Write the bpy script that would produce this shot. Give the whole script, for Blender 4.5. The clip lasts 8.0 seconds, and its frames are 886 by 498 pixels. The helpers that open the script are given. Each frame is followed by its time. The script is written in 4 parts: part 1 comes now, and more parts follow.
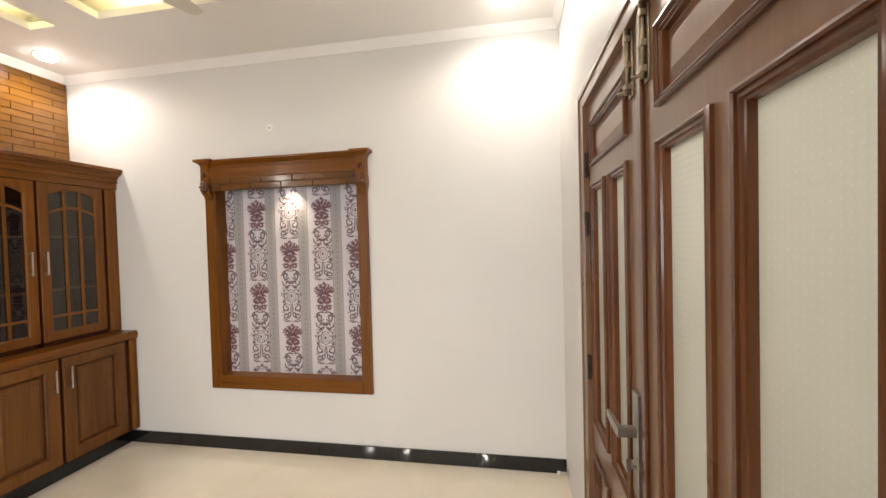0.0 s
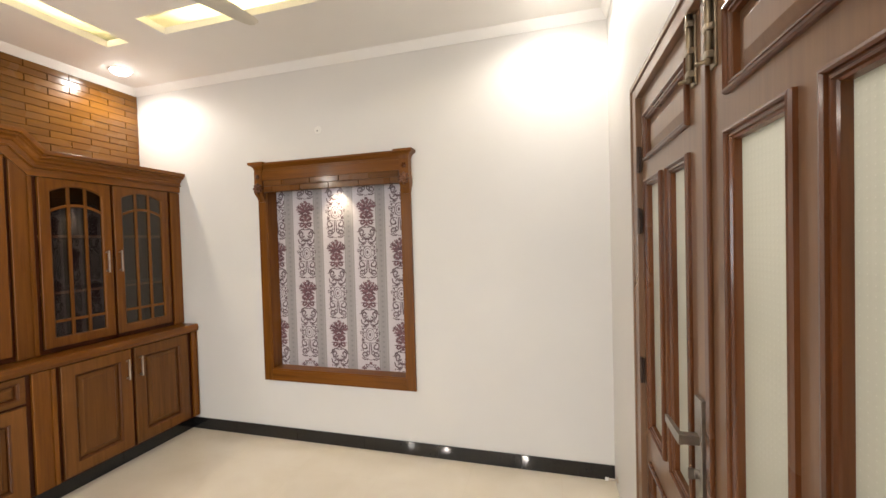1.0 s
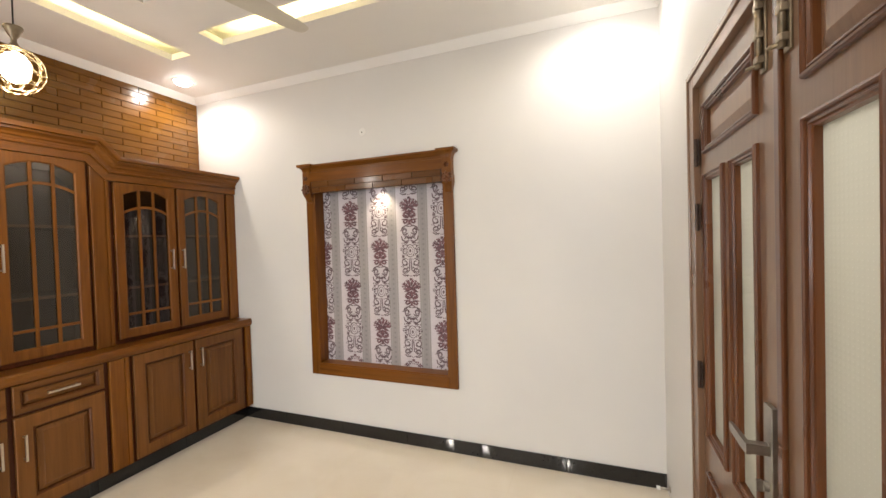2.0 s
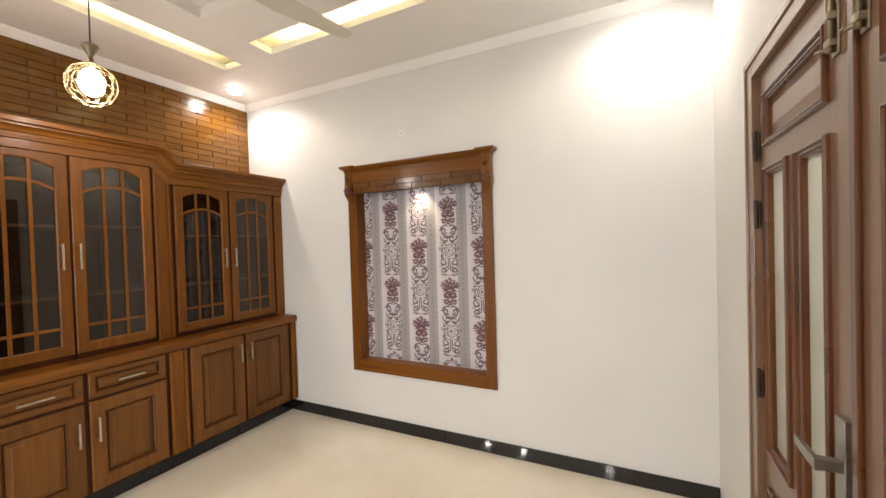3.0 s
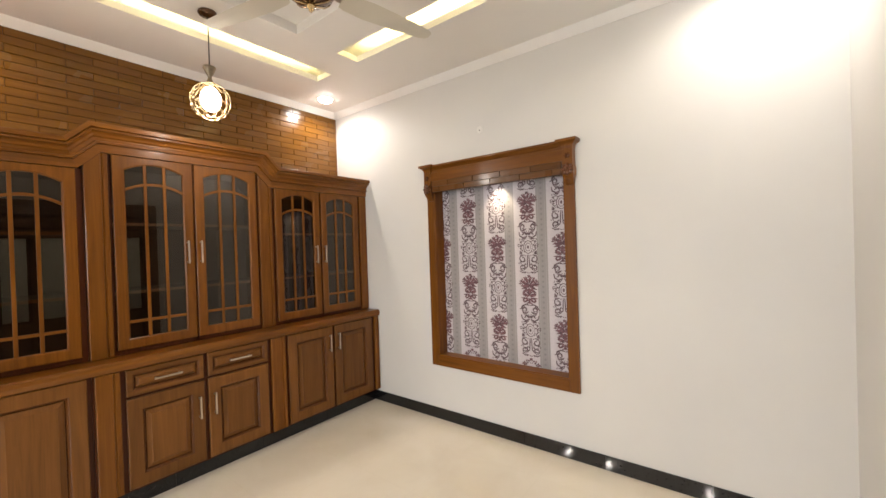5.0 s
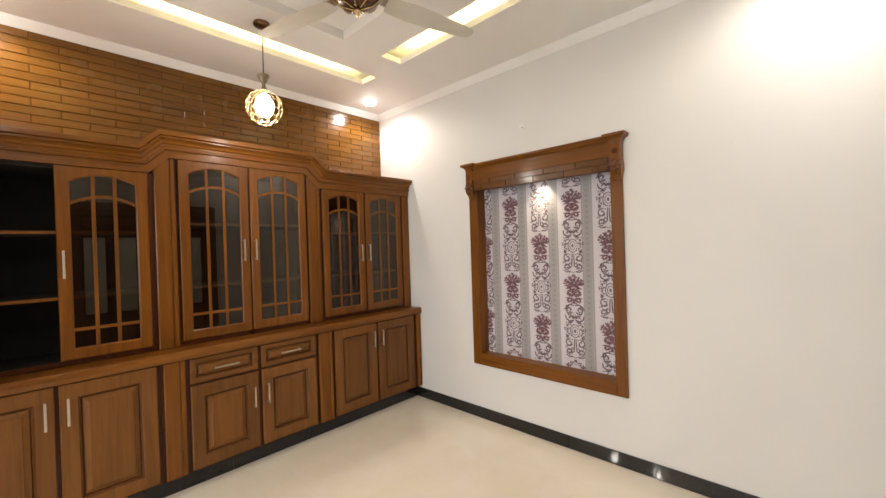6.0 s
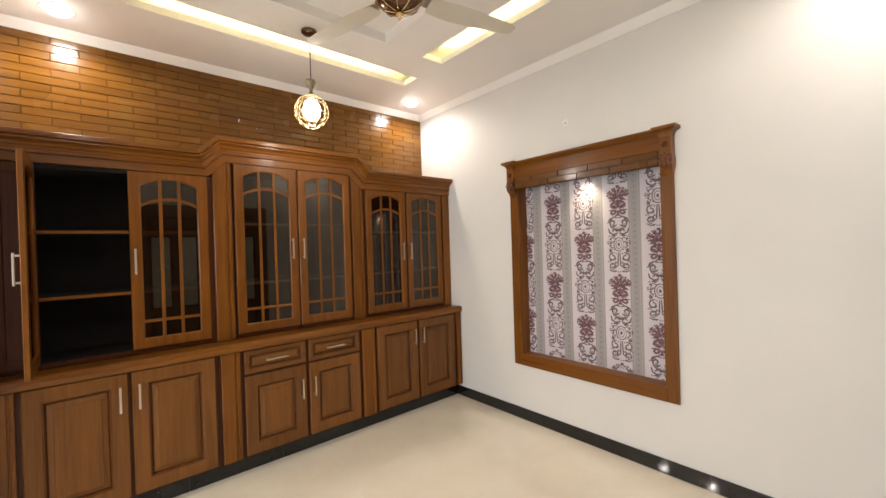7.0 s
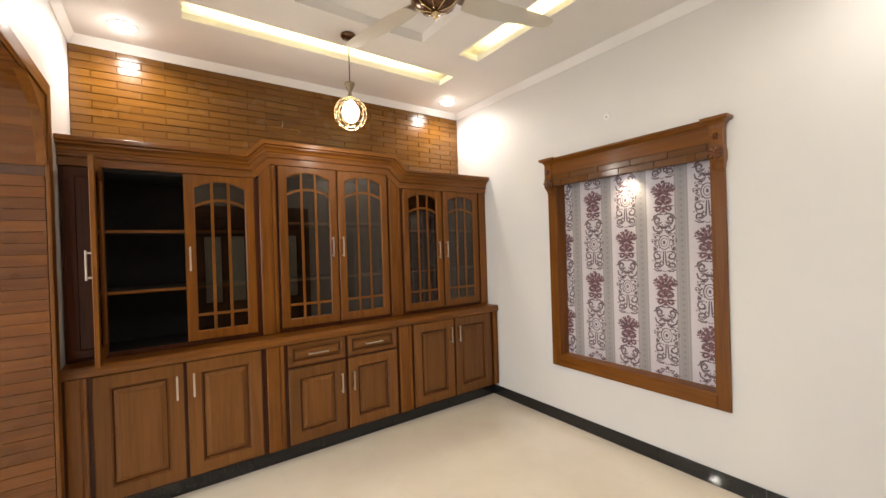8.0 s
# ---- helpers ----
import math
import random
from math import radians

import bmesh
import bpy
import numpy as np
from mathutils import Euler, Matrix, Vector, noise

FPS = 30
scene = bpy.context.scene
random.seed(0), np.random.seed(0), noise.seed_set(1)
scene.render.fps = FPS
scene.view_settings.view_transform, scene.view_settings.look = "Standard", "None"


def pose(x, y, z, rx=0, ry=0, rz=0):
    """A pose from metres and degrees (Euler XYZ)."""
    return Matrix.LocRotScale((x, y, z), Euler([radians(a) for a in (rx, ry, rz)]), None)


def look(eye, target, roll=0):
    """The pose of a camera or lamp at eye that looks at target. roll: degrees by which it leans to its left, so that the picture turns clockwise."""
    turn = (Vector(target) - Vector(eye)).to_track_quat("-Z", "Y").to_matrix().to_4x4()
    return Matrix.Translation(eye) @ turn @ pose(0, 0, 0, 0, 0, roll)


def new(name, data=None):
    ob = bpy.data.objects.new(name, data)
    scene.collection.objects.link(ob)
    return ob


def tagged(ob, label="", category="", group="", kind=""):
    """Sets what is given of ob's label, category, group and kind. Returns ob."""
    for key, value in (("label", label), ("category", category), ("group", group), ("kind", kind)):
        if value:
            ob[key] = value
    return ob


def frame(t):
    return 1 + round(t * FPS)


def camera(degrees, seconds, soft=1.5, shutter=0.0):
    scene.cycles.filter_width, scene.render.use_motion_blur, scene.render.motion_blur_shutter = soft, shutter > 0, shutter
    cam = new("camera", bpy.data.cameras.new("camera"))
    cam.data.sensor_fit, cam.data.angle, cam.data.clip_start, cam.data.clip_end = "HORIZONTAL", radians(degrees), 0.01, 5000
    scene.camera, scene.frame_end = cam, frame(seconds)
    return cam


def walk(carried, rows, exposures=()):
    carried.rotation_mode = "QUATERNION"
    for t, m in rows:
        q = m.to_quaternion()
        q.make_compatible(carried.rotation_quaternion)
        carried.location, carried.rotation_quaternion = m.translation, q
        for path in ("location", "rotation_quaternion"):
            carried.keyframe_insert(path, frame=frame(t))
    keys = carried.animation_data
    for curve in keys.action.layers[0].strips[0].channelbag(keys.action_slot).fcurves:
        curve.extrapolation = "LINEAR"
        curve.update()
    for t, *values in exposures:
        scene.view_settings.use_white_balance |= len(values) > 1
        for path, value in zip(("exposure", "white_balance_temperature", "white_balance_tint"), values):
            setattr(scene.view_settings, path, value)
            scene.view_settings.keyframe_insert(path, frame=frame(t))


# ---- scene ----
cam = camera(96.9, 8.0, soft=1.5)
PATH = [
    (0, look((0.006, 0.017, 1.606), (-0.342, 1.986, 1.56), -1.5)),
    (0.5, look((-0.012, 0.009, 1.602), (-0.452, 1.959, 1.559), -1.5)),
    (1, look((-0.027, 0.011, 1.6), (-0.564, 1.936, 1.557), -1.6)),
    (1.5, look((-0.044, 0.005, 1.597), (-0.676, 1.902, 1.556), -1.7)),
    (3, look((-0.068, -0.01, 1.592), (-0.96, 1.78, 1.557), -1.7)),
    (3.5, look((-0.066, 0.0, 1.569), (-1.047, 1.742, 1.547), -1.7)),
    (4, look((-0.073, -0.006, 1.56), (-1.131, 1.691, 1.544), -1.7)),
    (4.5, look((-0.082, -0.006, 1.561), (-1.219, 1.639, 1.543), -1.8)),
    (6, look((-0.089, -0.019, 1.553), (-1.466, 1.432, 1.538), -1.8)),
    (6.5, look((-0.091, -0.027, 1.551), (-1.537, 1.355, 1.538), -1.8)),
    (7, look((-0.089, -0.028, 1.548), (-1.605, 1.276, 1.536), -1.8)),
    (7.5, look((-0.081, -0.019, 1.55), (-1.659, 1.209, 1.536), -1.8)),
    (8, look((-0.084, -0.023, 1.544), (-1.716, 1.133, 1.532), -1.8)),
]
walk(cam, PATH)

# ---- light ----
XW, XE, YS, YN, H = -3.657, 0.337, -0.515, 2.747, 3.045
scene.view_settings.exposure = 1.06
world = bpy.data.worlds.new("world")
scene.world = world
world.use_nodes = True
world.node_tree.nodes["Background"].inputs["Color"].default_value = (0.8, 0.85, 1.0, 1)
world.node_tree.nodes["Background"].inputs["Strength"].default_value = 0.02
WARM, WHITE, YELLOW = (1.0, 0.912, 0.820), (1.0, 0.965, 0.91), (1.0, 0.83, 0.38)
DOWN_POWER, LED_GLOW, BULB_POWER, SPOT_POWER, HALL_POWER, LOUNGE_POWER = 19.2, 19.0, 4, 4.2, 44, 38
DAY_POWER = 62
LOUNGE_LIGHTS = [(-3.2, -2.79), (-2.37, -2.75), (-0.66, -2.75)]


def lamp(name, kind, m, power, color, **values):
    data = bpy.data.lights.new(name, kind)
    data.energy, data.color = power, color
    if kind == "SPOT":
        data.spot_size, data.spot_blend = radians(values["angle"]), values["blend"]
        data.shadow_soft_size = values["size"]
    elif kind == "AREA":
        data.shape, data.size, data.size_y = "RECTANGLE", values["size"], values["size_y"]
    else:
        data.shadow_soft_size = values["size"]
    ob = new(name, data)
    ob.matrix_world = m
    return ob


# ---- materials ----
def material(name):
    mat = bpy.data.materials.new(name)
    mat.use_nodes = True
    tree = mat.node_tree
    return mat, tree, tree.nodes, tree.nodes["Principled BSDF"]


def node(tree, kind, **inputs):
    n = tree.nodes.new(kind)
    for key, value in inputs.items():
        n.inputs[key.replace("_", " ")].default_value = value
    return n


def ramp(tree, source, stops):
    r = tree.nodes.new("ShaderNodeValToRGB")
    while len(r.color_ramp.elements) < len(stops):
        r.color_ramp.elements.new(0.5)
    for e, (p, c) in zip(r.color_ramp.elements, stops):
        e.position, e.color = p, (*c, 1)
    tree.links.new(source, r.inputs["Fac"])
    return r.outputs["Color"]


def coords(tree, scale, spread=0.0):
    """Object coordinates, scaled, and shifted from piece to piece."""
    tc = tree.nodes.new("ShaderNodeTexCoord")
    mp = tree.nodes.new("ShaderNodeMapping")
    mp.inputs["Scale"].default_value = scale
    out = tc.outputs["Object"]
    if spread:
        info = tree.nodes.new("ShaderNodeObjectInfo")
        mul = tree.nodes.new("ShaderNodeMath")
        mul.operation = "MULTIPLY"
        mul.inputs[1].default_value = spread
        tree.links.new(info.outputs["Random"], mul.inputs[0])
        add = tree.nodes.new("ShaderNodeVectorMath")
        add.operation = "ADD"
        tree.links.new(out, add.inputs[0])
        tree.links.new(mul.outputs[0], add.inputs[1])
        out = add.outputs[0]
    tree.links.new(out, mp.inputs["Vector"])
    return mp.outputs["Vector"]


def bump(tree, bsdf, height, strength, distance=0.002):
    b = tree.nodes.new("ShaderNodeBump")
    b.inputs["Strength"].default_value, b.inputs["Distance"].default_value = strength, distance
    tree.links.new(height, b.inputs["Height"])
    tree.links.new(b.outputs["Normal"], bsdf.inputs["Normal"])


def wood(name, grain, dark, mid, light, rough=0.34, coat=0.14, tone=0.15, shine=0.18):
    """Varnished wood; grain: 0, 1 or 2, the axis along which it runs."""
    mat, tree, nodes, bsdf = material(name)
    long = [26.0, 26.0, 26.0]
    long[grain] = 1.3
    v = coords(tree, long, 7.0)
    n1 = node(tree, "ShaderNodeTexNoise", Scale=1.0, Detail=6.0, Roughness=0.62, Distortion=0.8)
    tree.links.new(v, n1.inputs["Vector"])
    fine = [140.0, 140.0, 140.0]
    fine[grain] = 4.0
    v2 = coords(tree, fine, 3.0)
    n2 = node(tree, "ShaderNodeTexNoise", Scale=1.0, Detail=3.0, Roughness=0.6)
    tree.links.new(v2, n2.inputs["Vector"])
    mix = tree.nodes.new("ShaderNodeMath")
    mix.operation = "MULTIPLY_ADD"
    mix.inputs[1].default_value = 0.3
    tree.links.new(n2.outputs["Fac"], mix.inputs[0])
    tree.links.new(n1.outputs["Fac"], mix.inputs[2])
    col = ramp(tree, mix.outputs[0], [(0.42, dark), (0.62, mid), (0.86, light)])
    # broad stain, and a tone of its own for each piece
    v3 = coords(tree, (2.2, 2.2, 2.2), 5.0)
    n3 = node(tree, "ShaderNodeTexNoise", Scale=1.0, Detail=3.0)
    tree.links.new(v3, n3.inputs["Vector"])
    info = tree.nodes.new("ShaderNodeObjectInfo")
    s = tree.nodes.new("ShaderNodeMath")
    s.operation = "ADD"
    tree.links.new(n3.outputs["Fac"], s.inputs[0])
    tree.links.new(info.outputs["Random"], s.inputs[1])
    mr = node(tree, "ShaderNodeMapRange", From_Min=0.3, From_Max=1.7, To_Min=1.0 - tone, To_Max=1.0 + tone)
    tree.links.new(s.outputs[0], mr.inputs["Value"])
    hsv = tree.nodes.new("ShaderNodeHueSaturation")
    tree.links.new(mr.outputs[0], hsv.inputs["Value"])
    tree.links.new(col, hsv.inputs["Color"])
    tree.links.new(hsv.outputs["Color"], bsdf.inputs["Base Color"])
    rr = node(tree, "ShaderNodeMapRange", To_Min=rough - 0.06, To_Max=rough + 0.12)
    tree.links.new(n3.outputs["Fac"], rr.inputs["Value"])
    tree.links.new(rr.outputs[0], bsdf.inputs["Roughness"])
    bsdf.inputs["Coat Weight"].default_value, bsdf.inputs["Coat Roughness"].default_value = coat, 0.12
    bsdf.inputs["Specular IOR Level"].default_value = shine
    bump(tree, bsdf, n2.outputs["Fac"], 0.12, 0.001)
    return mat


def plain(name, color, rough=0.5, metal=0.0, vary=0.06, scale=3.0, grain=0.0, grain_scale=300.0, coat=0.0):
    mat, tree, nodes, bsdf = material(name)
    v = coords(tree, (1, 1, 1))
    n1 = node(tree, "ShaderNodeTexNoise", Scale=scale, Detail=5.0)
    tree.links.new(v, n1.inputs["Vector"])
    lo, hi = [c * (1 - vary) for c in color], [min(1, c * (1 + vary)) for c in color]
    tree.links.new(ramp(tree, n1.outputs["Fac"], [(0.3, lo), (0.7, hi)]), bsdf.inputs["Base Color"])
    bsdf.inputs["Roughness"].default_value, bsdf.inputs["Metallic"].default_value = rough, metal
    bsdf.inputs["Coat Weight"].default_value = coat
    if grain:
        n2 = node(tree, "ShaderNodeTexNoise", Scale=grain_scale, Detail=3.0)
        tree.links.new(v, n2.inputs["Vector"])
        bump(tree, bsdf, n2.outputs["Fac"], grain, 0.001)
    return mat


def glow(name, color, strength):
    mat, tree, nodes, bsdf = material(name)
    bsdf.inputs["Base Color"].default_value = (0.8, 0.8, 0.8, 1)
    bsdf.inputs["Emission Color"].default_value = (*color, 1)
    bsdf.inputs["Emission Strength"].default_value = strength
    return mat


def clear_glass(name, tint, base):
    """Thin pane: clear, with a mirror's share by Fresnel."""
    mat, tree, nodes, bsdf = material(name)
    clear = node(tree, "ShaderNodeBsdfTransparent", Color=(*tint, 1))
    gloss = node(tree, "ShaderNodeBsdfGlossy", Roughness=0.0, Color=(0.95, 0.84, 0.72, 1))
    fres = node(tree, "ShaderNodeFresnel", IOR=base)
    mix = tree.nodes.new("ShaderNodeMixShader")
    tree.links.new(fres.outputs[0], mix.inputs["Fac"])
    tree.links.new(clear.outputs[0], mix.inputs[1])
    tree.links.new(gloss.outputs[0], mix.inputs[2])
    tree.links.new(mix.outputs[0], nodes["Material Output"].inputs["Surface"])
    return mat


def frosted_glass(name):
    """Obscured pane with a pressed grid of small dimples."""
    mat, tree, nodes, bsdf = material(name)
    v = coords(tree, (1, 72, 72))
    vor = node(tree, "ShaderNodeTexVoronoi", Scale=1.0, Randomness=0.0)
    tree.links.new(v, vor.inputs["Vector"])
    n2 = node(tree, "ShaderNodeTexNoise", Scale=3.0, Detail=2.0)
    tree.links.new(coords(tree, (1, 1, 1)), n2.inputs["Vector"])
    base = ramp(tree, n2.outputs["Fac"], [(0.3, (0.72, 0.715, 0.655)), (0.7, (0.77, 0.765, 0.705))])
    dots = ramp(tree, vor.outputs["Distance"], [(0.05, (1, 1, 1)), (0.13, (0, 0, 0))])
    mixed = nodes.new("ShaderNodeMix")
    mixed.data_type = "RGBA"
    mixed.inputs["B"].default_value = (0.84, 0.835, 0.78, 1)
    tree.links.new(dots, mixed.inputs["Factor"])
    tree.links.new(base, mixed.inputs["A"])
    col = mixed.outputs["Result"]
    through_light = nodes.new("ShaderNodeBsdfTranslucent")
    tree.links.new(col, through_light.inputs["Color"])
    diffuse = node(tree, "ShaderNodeBsdfDiffuse", Color=(0.5, 0.48, 0.4, 1))
    gloss = node(tree, "ShaderNodeBsdfGlossy", Roughness=0.16)
    b = node(tree, "ShaderNodeBump", Strength=0.35, Distance=0.002)
    tree.links.new(vor.outputs["Distance"], b.inputs["Height"])
    for n in (through_light, diffuse, gloss):
        tree.links.new(b.outputs["Normal"], n.inputs["Normal"])
    m1 = node(tree, "ShaderNodeMixShader", Fac=0.25)
    tree.links.new(through_light.outputs[0], m1.inputs[1])
    tree.links.new(diffuse.outputs[0], m1.inputs[2])
    fres = node(tree, "ShaderNodeFresnel", IOR=1.35)
    m2 = nodes.new("ShaderNodeMixShader")
    tree.links.new(fres.outputs[0], m2.inputs["Fac"])
    tree.links.new(m1.outputs[0], m2.inputs[1])
    tree.links.new(gloss.outputs[0], m2.inputs[2])
    tree.links.new(m2.outputs[0], nodes["Material Output"].inputs["Surface"])
    return mat


def polished_floor(name):
    """Polished cream porcelain with hairline joints every 0.6 m and a faint cloud."""
    mat, tree, nodes, bsdf = material(name)
    v = coords(tree, (1, 1, 1))
    n1 = node(tree, "ShaderNodeTexNoise", Scale=2.6, Detail=7.0, Roughness=0.6, Distortion=0.4)
    tree.links.new(v, n1.inputs["Vector"])
    col = ramp(tree, n1.outputs["Fac"], [(0.3, (0.71, 0.63, 0.51)), (0.7, (0.77, 0.70, 0.59))])
    brick = node(tree, "ShaderNodeTexBrick", Scale=1.0, Mortar_Size=0.0012, Brick_Width=0.6, Row_Height=0.6)
    brick.offset = 0.0
    brick.inputs["Color1"].default_value = brick.inputs["Color2"].default_value = (1, 1, 1, 1)
    brick.inputs["Mortar"].default_value = (0.94, 0.93, 0.91, 1)
    tree.links.new(v, brick.inputs["Vector"])
    mul = tree.nodes.new("ShaderNodeMix")
    mul.data_type, mul.blend_type = "RGBA", "MULTIPLY"
    mul.inputs["Factor"].default_value = 1.0
    tree.links.new(col, mul.inputs["A"])
    tree.links.new(brick.outputs["Color"], mul.inputs["B"])
    tree.links.new(mul.outputs["Result"], bsdf.inputs["Base Color"])
    n2 = node(tree, "ShaderNodeTexNoise", Scale=5.0, Detail=4.0)
    tree.links.new(v, n2.inputs["Vector"])
    rr = node(tree, "ShaderNodeMapRange", To_Min=0.025, To_Max=0.06)
    tree.links.new(n2.outputs["Fac"], rr.inputs["Value"])
    tree.links.new(rr.outputs[0], bsdf.inputs["Roughness"])
    return mat


def wallpaper(name):
    """Cream paper with grey upright bands, each with fine edge lines and a chain of small marks."""
    mat, tree, nodes, bsdf = material(name)
    tc = nodes.new("ShaderNodeTexCoord")
    sep = nodes.new("ShaderNodeSeparateXYZ")
    tree.links.new(tc.outputs["Object"], sep.inputs[0])

    def calc(op, a, b=None, c=None):
        m = nodes.new("ShaderNodeMath")
        m.operation = op
        for i, q in enumerate((a, b, c)):
            if q is None:
                continue
            if isinstance(q, (int, float)):
                m.inputs[i].default_value = q
            else:
                tree.links.new(q, m.inputs[i])
        return m.outputs[0]

    u = calc("WRAP", calc("ADD", sep.outputs["X"], 1.853), 0.1385, -0.1385)
    au = calc("ABSOLUTE", u)
    band = calc("LESS_THAN", au, 0.043)
    edge = calc("COMPARE", au, 0.028, 0.0022)
    zz = calc("ABSOLUTE", calc("WRAP", sep.outputs["Z"], 0.02, -0.02))
    mark = calc("LESS_THAN", calc("ADD", calc("MULTIPLY", au, 1.0), zz), 0.011)
    fibre = node(tree, "ShaderNodeTexNoise", Scale=90.0, Detail=4.0)
    tree.links.new(tc.outputs["Object"], fibre.inputs["Vector"])
    base = ramp(tree, fibre.outputs["Fac"], [(0.3, (0.55, 0.50, 0.525)), (0.7, (0.61, 0.56, 0.585))])

    def over(below, fac, color):
        m = nodes.new("ShaderNodeMix")
        m.data_type = "RGBA"
        tree.links.new(fac, m.inputs["Factor"])
        tree.links.new(below, m.inputs["A"])
        m.inputs["B"].default_value = (*color, 1)
        return m.outputs["Result"]

    c = over(base, band, (0.315, 0.288, 0.285))
    c = over(c, edge, (0.38, 0.355, 0.35))
    c = over(c, mark, (0.25, 0.225, 0.23))
    tree.links.new(c, bsdf.inputs["Base Color"])
    bsdf.inputs["Roughness"].default_value = 0.6
    bump(tree, bsdf, fibre.outputs["Fac"], 0.1, 0.001)
    return mat


WALL = plain("wall_paint", (0.690, 0.668, 0.638), 0.55, vary=0.02, scale=2.0, grain=0.15, grain_scale=220)
CEIL = plain("ceiling_paint", (0.85, 0.83, 0.80), 0.6, vary=0.02, scale=2.0, grain=0.1, grain_scale=200)
FLOOR = polished_floor("polished_porcelain")
BLACK = plain("black_granite_tile", (0.012, 0.011, 0.011), 0.05, vary=0.4, scale=60)
D, M, L = (0.112, 0.0350, 0.0032), (0.160, 0.0535, 0.0052), (0.208, 0.0740, 0.0084)
WOOD_V = wood("cabinet_wood_upright", 2, D, M, L, 0.31, 0.20, 0.18, 0.20)
WOOD_H = wood("cabinet_wood_level", 1, D, M, L, 0.31, 0.22, 0.18, 0.22)
WOOD_X = wood("niche_wood_level", 0, D, M, L)
# Dark wood for face frames; on the filler it stands in for shade.
WOOD_DARK = wood("darkened_wood", 2, (0.040, 0.0090, 0.0020), (0.058, 0.0135, 0.0030), (0.080, 0.020, 0.0045), 0.35)
WOOD_PALE = wood("golden_brown_wood_upright", 2, (0.116, 0.0445, 0.0100), (0.156, 0.0610, 0.0140), (0.196, 0.0780, 0.0185), 0.36, 0.12, 0.22)
WOOD_PALE_H = wood("golden_brown_wood_level", 1, (0.116, 0.0445, 0.0100), (0.156, 0.0610, 0.0140), (0.196, 0.0780, 0.0185), 0.36, 0.12, 0.22)
PLANK = wood("red_brown_plank", 1, (0.084, 0.0245, 0.0032), (0.116, 0.0365, 0.0048), (0.150, 0.051, 0.0072), 0.26, 0.28, 0.26, 0.18)
SLIP = wood("wood_slip", 1, (0.114, 0.0440, 0.0046), (0.146, 0.0590, 0.0066), (0.180, 0.0760, 0.0095), 0.22, 0.45, 0.14, 0.25)
SLIP_X = wood("wood_slip_level", 0, (0.080, 0.028, 0.0042), (0.108, 0.039, 0.0058), (0.135, 0.052, 0.0085), 0.25, 0.35, 0.16, 0.25)
GLAZE = wood("dark_stained_groove", 2, (0.074, 0.0220, 0.0040), (0.100, 0.0320, 0.0058), (0.126, 0.043, 0.0080), 0.34, 0.2)
# Shelf edges behind dark glass, lightened in colour to offset its tint.
EDGING = wood("lightened_shelf_edging", 1, (0.27, 0.145, 0.077), (0.32, 0.178, 0.095), (0.37, 0.21, 0.115), 0.4)
JOINT = plain("dark_joint", (0.078, 0.029, 0.0068), 0.6, vary=0.2, scale=20)
# Near-black for cupboard insides and shelves, the pendant cord and a hole.
INSIDE = plain("near_black", (0.0065, 0.0054, 0.0048), 0.8, vary=0.3, scale=8)
DOORWOOD = wood("painted_door_wood", 2, (0.190, 0.104, 0.060), (0.214, 0.120, 0.069), (0.240, 0.134, 0.077), 0.28, 0.35, 0.08)
BEAD = wood("varnished_bead", 2, (0.070, 0.021, 0.006), (0.110, 0.035, 0.010), (0.150, 0.052, 0.016), 0.26, 0.4, 0.15, 0.3)
SATIN = plain("satin_nickel", (0.36, 0.33, 0.29), 0.38, 1.0, vary=0.1, scale=40)
IRON = plain("dark_hinge_metal", (0.055, 0.032, 0.022), 0.5, 0.5, vary=0.2, scale=40)
CHROME = plain("brushed_steel", (0.60, 0.54, 0.46), 0.3, 1.0, vary=0.08, scale=40)
BRASS = plain("antique_brass", (0.29, 0.235, 0.165), 0.48, 1.0, vary=0.2, scale=30)
GOLD = plain("gold_wire", (0.62, 0.46, 0.24), 0.25, 1.0, vary=0.1, scale=30)
BRONZE = plain("bronze_motor", (0.13, 0.06, 0.025), 0.25, 0.6, vary=0.2, scale=20, coat=0.4)
CREAM = plain("cream_enamel", (0.66, 0.62, 0.53), 0.35, vary=0.03, scale=4, coat=0.2)
PLASTIC = plain("white_plastic", (0.78, 0.76, 0.72), 0.35, vary=0.02)
GLASS = clear_glass("cabinet_glass", (0.30, 0.28, 0.26), 1.70)
GLASS_BACK = clear_glass("cabinet_glass_back", (0.97, 0.97, 0.96), 1.1)
FROST = frosted_glass("obscured_glass")
PAPER = wallpaper("striped_wallpaper")
MAROON = plain("maroon_print", (0.150, 0.072, 0.084), 0.6, vary=0.55, scale=60)
PLUM = plain("plum_print", (0.130, 0.084, 0.095), 0.6, vary=0.45, scale=60)
LED = glow("led_tape", YELLOW, LED_GLOW)
DISC = glow("downlight_disc", WHITE, 25.0)
BULB = glow("bulb_glow", WHITE, 7.0)


# ---- mesh helpers ----
def empty(name, at, label, category, group="", kind=""):
    ob = new(name)
    ob.location = at
    ob.empty_display_size = 0.05
    return tagged(ob, label, category, group, kind)


def root_of(ob):
    p = Vector((0, 0, 0))
    while ob:
        p += ob.location
        ob = ob.parent
    return p


